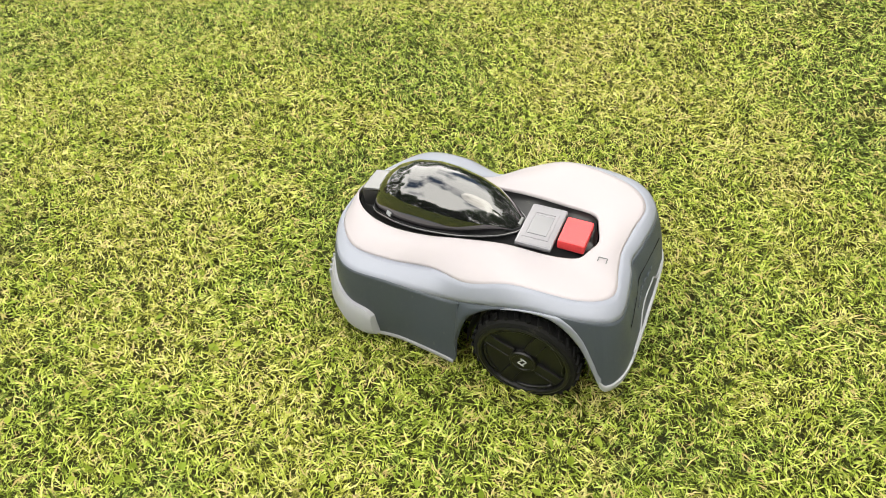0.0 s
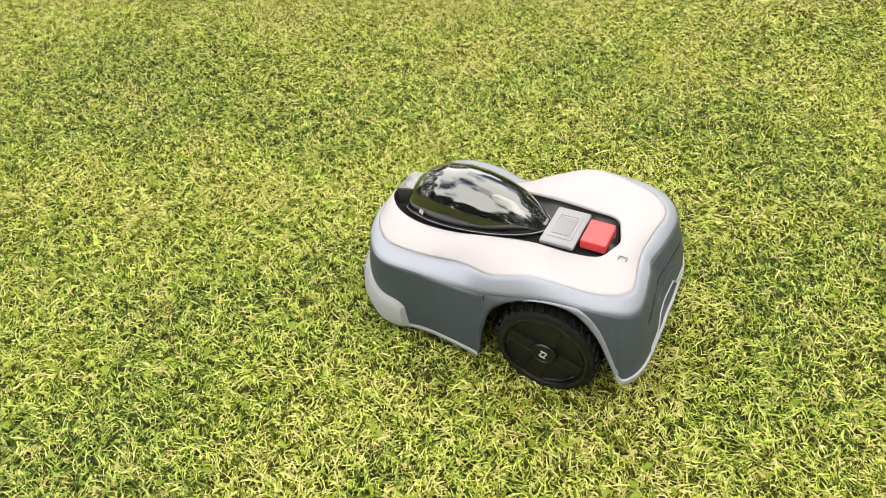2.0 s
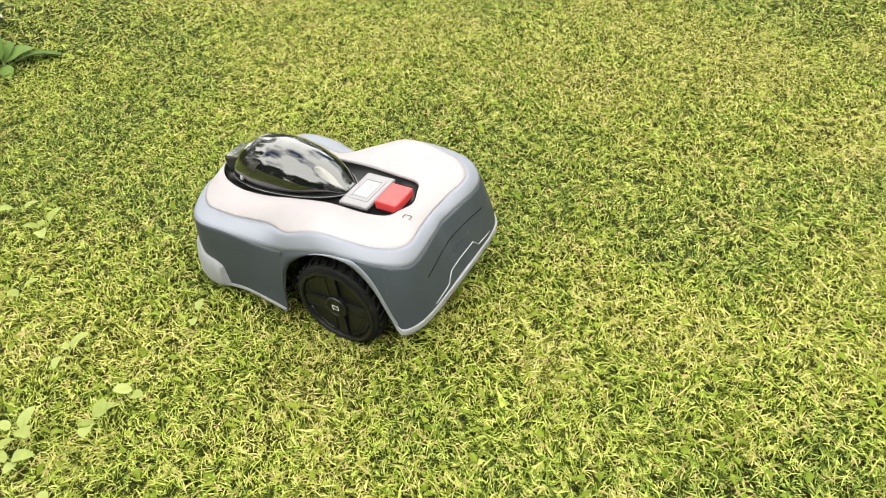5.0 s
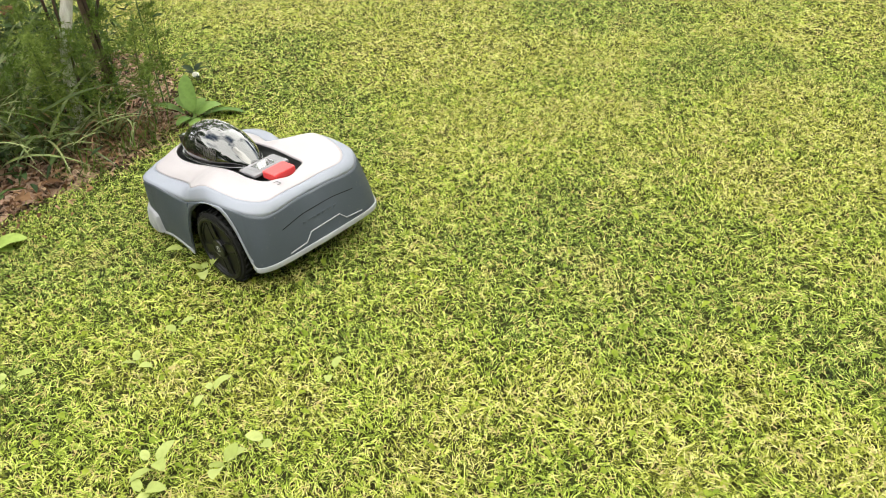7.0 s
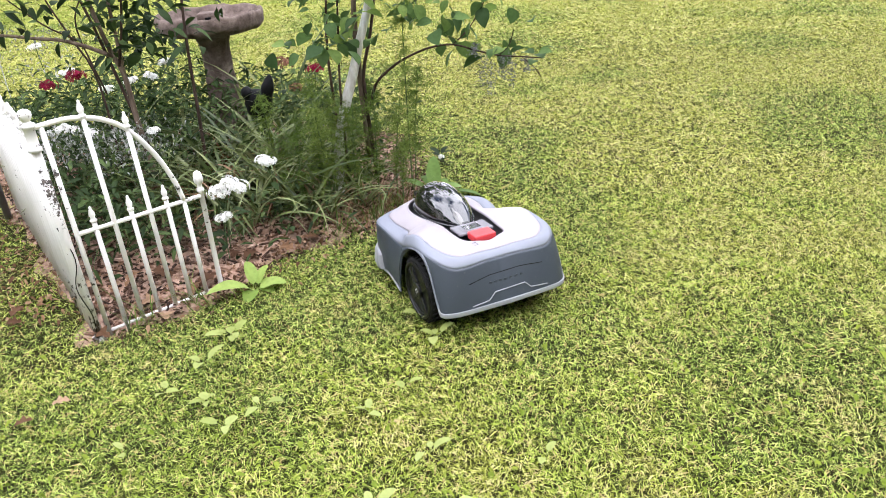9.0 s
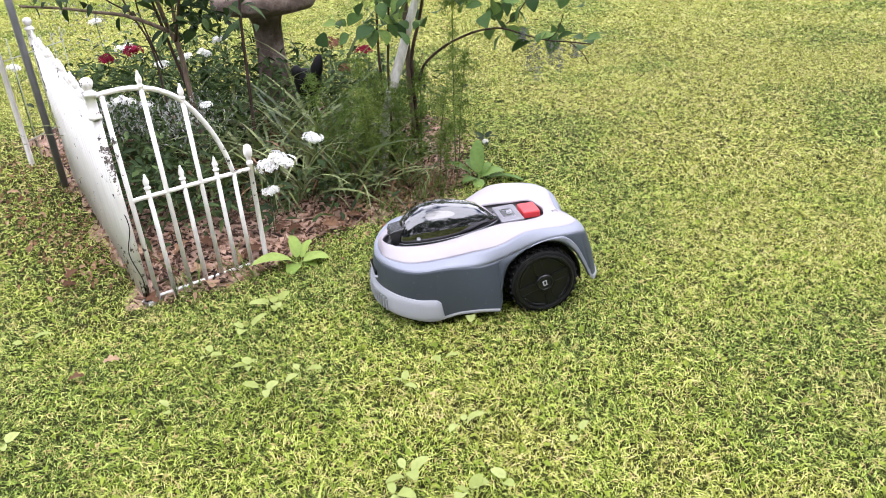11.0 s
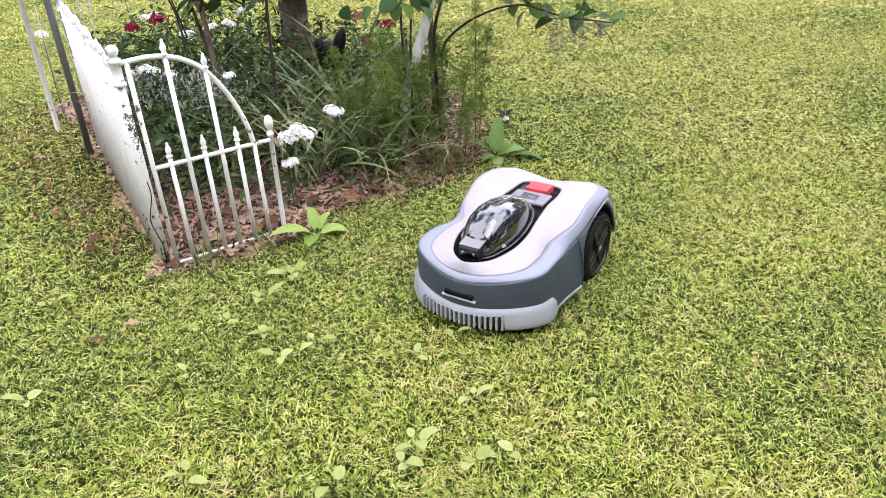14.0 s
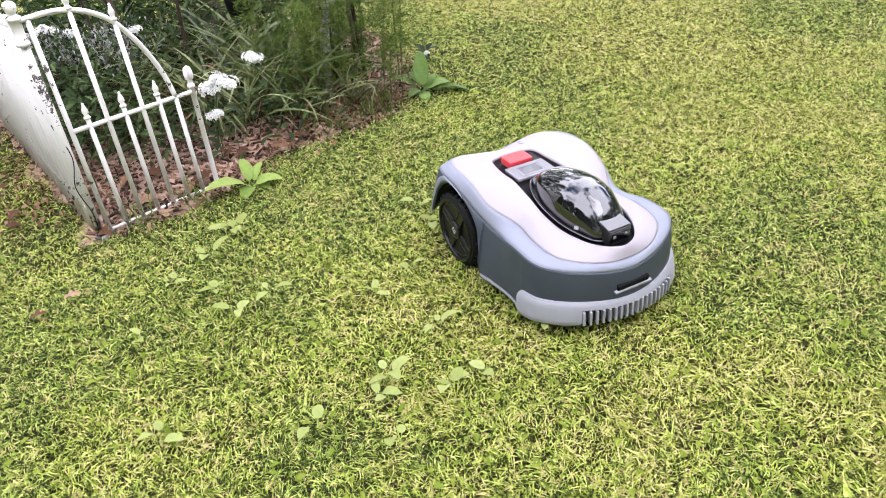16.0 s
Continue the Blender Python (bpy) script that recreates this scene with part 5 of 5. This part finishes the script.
for i, (x, y, h, s) in enumerate(((-13, 15, 10, 4), (-14, 9, 9, 4), (-15, 3, 11, 4.5), (-13, -3, 9, 4), (-12, -8, 10, 4), (-8, -12, 9, 4), (-3, -13, 11, 4.5), (2, -14, 9, 4), (7, -13, 11, 4.5), (12, -11, 9, 4), (15, -6, 10, 4.5), (16, 0, 9, 4), (18, 6, 10, 4), (18, 12, 9, 4),
                                  (16, 18, 11, 4.5), (9, 23, 10, 4.5), (3, 24, 12, 5), (-5, 22, 10, 4.5), (-10, 20, 9, 4))):
    far_tree(x, y, h * (1.5 if y > 14 and x < 6 else .9 if x > 8 and y > 5 else .62 if x < -9 else 1.15), s * (.8 if x < -9 else 1.2), 60 + i)


# ---- the lawn: separate blades, shorter and denser where the mower runs ----
def blades(n_per_m2, x0, x1, y0, y1, holes, length, width, seed, two, rise):
    rng = np.random.default_rng(seed)
    n = int(n_per_m2 * (x1 - x0) * (y1 - y0))
    x, y = rng.uniform(x0, x1, n), rng.uniform(y0, y1, n)
    keep = np.ones(n, bool)
    x, y = x + rng.normal(0, .16 if two else .3, n), y + rng.normal(0, .16 if two else .3, n)
    for a0, a1, b0, b1 in holes:
        u, w = x + rng.normal(0, .16, n), y + rng.normal(0, .16, n)
        keep &= ~((u > a0) & (u < a1) & (w > b0) & (w < b1))
    box_ = keep & (x > -2.5) & (x < .4) & (y > 1.9) & (y < 4.8)
    d = bed_depth(x[box_], y[box_])
    beyond = (x[box_] - F0.x) * (F1.y - F0.y) - (y[box_] - F0.y) * (F1.x - F0.x) < -.02
    keep[np.flatnonzero(box_)[(d > rng.normal(-.01, .03, len(d))) & ~(beyond & (rng.random(len(d)) < .8))]] = False
    side = keep & (x > -2.9) & (x < -.9) & (y > 2.0) & (y < 4.4)
    d = -bed_depth(x[side], y[side]) + rng.normal(0, .08, int(side.sum()))
    keep[np.flatnonzero(side)[(d < .30) & (rng.random(len(d)) < .5)]] = False
    x, y = x[keep], y[keep]
    n = len(x)
    # uneven sward: small bare pits, tufts that lean together
    pit = np.sin(91 * x + 3 * np.sin(37 * y)) * np.sin(97 * y + 3 * np.sin(41 * x)) + .6 * np.sin(153 * x - 61 * y + 2 * np.sin(71 * y))
    some = rng.random(n) > np.clip((pit - .3) * .7, 0, .4) * np.clip(2.2 - .22 * y, .3, 1)
    x, y, pit = x[some], y[some], pit[some]
    n = len(x)
    phase = np.sin(x * 23.1 + 2.1 * np.sin(y * 17.3)) + np.sin(y * 27.7 + 1.7 * np.sin(x * 13.9))
    a = rng.uniform(0, 6.283, n) * .86 + phase * .8
    e = np.clip(rng.normal(rise, .42, n), .05, 1.5)
    l = length * (.45 + 1.5 * rng.random(n) ** 2.2) * (1 + .12 * phase - .10 * pit)
    e = np.where(l > length * 1.15, e * .55 + .08, e)
    w = width * rng.uniform(.55, 1.35, n)
    d1 = np.stack([np.cos(a) * np.cos(e), np.sin(a) * np.cos(e), np.sin(e)], 1)
    e2 = e - rng.uniform(.1, .9, n)
    turn = a + rng.normal(0, .35, n)
    d2 = np.stack([np.cos(turn) * np.cos(e2), np.sin(turn) * np.cos(e2), np.sin(e2)], 1)
    s = np.stack([-np.sin(a), np.cos(a), rng.normal(0, .5, n)], 1) * (w / 2)[:, None]
    o = np.stack([x, y, rng.uniform(-.003, .006, n)], 1)
    m = o + d1 * (l * .5)[:, None]
    tip = m + d2 * (l * .5)[:, None]
    tip[:, 2] = np.maximum(tip[:, 2], .003)
    if two:
        v = np.stack([o, m + s, tip, m - s], 1)
        f = np.array([(0, 1, 3), (1, 2, 3)])
    else:
        v = np.stack([o - s, o + s, tip], 1)
        f = np.array([(0, 1, 2)])
    return v.reshape(-1, 3), (np.arange(n)[:, None, None] * v.shape[1] + f).reshape(-1, 3)


def make_lawn():
    vs, fs, at = [], [], 0
    near_a, near_b = (0.0, 3.1, -2.1, 0.6), (-1.4, 2.7, 0.6, 2.9)
    east, middle, west = (0.0, 5.2, -2.4, 0.6), (-3.0, 5.2, 0.6, 5.6), (-3.0, 0.0, -2.4, 0.6)
    beyond = (-4.5, 7.5, 5.6, 9.5)
    for args in ((50000, *near_a, (), .0265, .0029, 1, True, .58), (57000, *near_b, (), .0245, .0026, 5, True, .58), (24000, *east, (near_a,), .028, .0045, 2, False, .5), (24000, *middle, (near_b,), .028, .0045, 4, False, .5),
                 (7000, *west, (), .034, .009, 6, False, .5), (9000, *beyond, (middle,), .036, .0078, 7, False, .4), (1000, -8, 10, -3, 15, (east, middle, west, beyond), .05, .0125, 3, False, .4)):
        v, f = blades(*args)
        vs.append(v)
        fs.append(f + at)
        at += len(v)
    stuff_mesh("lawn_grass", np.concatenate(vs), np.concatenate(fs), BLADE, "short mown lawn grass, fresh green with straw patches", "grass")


make_lawn()

# ---- movement: seconds, x, y, heading ----
MOWER = [    (0, 1.927, -1.120, 115.94),
    (0.5, 1.813, -0.907, 114.62),
    (1, 1.693, -0.676, 114.99),
    (1.5, 1.574, -0.441, 112.77),
    (2, 1.461, -0.206, 113.70),
    (2.5, 1.351, 0.037, 113.63),
    (3, 1.231, 0.283, 114.72),
    (3.5, 1.118, 0.519, 117.70),
    (4, 0.990, 0.742, 116.35),
    (4.2, 0.936, 0.837, 115.99),
    (6.3, 0.487, 1.797, 114.39),
    (6.5, 0.442, 1.877, 113.99),
    (7, 0.376, 1.987, 115.06),
    (7.5, 0.343, 2.050, 115.51),
    (8, 0.319, 2.099, 113.96),
    (8.5, 0.301, 2.149, 108.91),
    (9, 0.303, 2.152, 108.73),
    (9.2, 0.304, 2.140, 109.24),
    (11.3, 0.305, 2.162, 196.15),
    (11.5, 0.300, 2.158, 196.98),
    (12, 0.300, 2.152, 198.10),
    (12.5, 0.296, 2.146, 200.12),
    (13, 0.296, 2.148, 202.38),
    (13.5, 0.297, 2.145, 215.22),
    (14, 0.302, 2.136, 236.67),
    (14.5, 0.297, 2.147, 265.53),
    (15, 0.301, 2.125, 281.25),
    (15.5, 0.337, 1.969, 284.44),
    (16, 0.379, 1.783, 288.25),
]


def motions():
    walk(mower, [(t, pose(x, y, 0, 0, 0, a)) for t, x, y, a in MOWER])
    ts = [r[0] for r in MOWER]
    steps = [k * .1 for k in range(161)]
    px, py, pa = (np.interp(steps, ts, [r[k] for r in MOWER]) for k in (1, 2, 3))
    for wheel, s in zip(wheels, (1, -1)):
        rows, turned = [], radians(-23)
        for k, t in enumerate(steps):
            if k:
                h = math.radians((pa[k] + pa[k - 1]) / 2)
                ahead = (px[k] - px[k - 1]) * math.cos(h) + (py[k] - py[k - 1]) * math.sin(h)
                turned += radians(33 / 21) if 9.2 < t < 11.35 else 0  # a little slip on the turf
                turned += (ahead - s * TRACK * math.radians(pa[k] - pa[k - 1])) / WHEEL_R
            rows.append((t, pose(AXLE, s * TRACK, WHEEL_R, 0, math.degrees(turned), 0)))
        walk(wheel, rows)


motions()
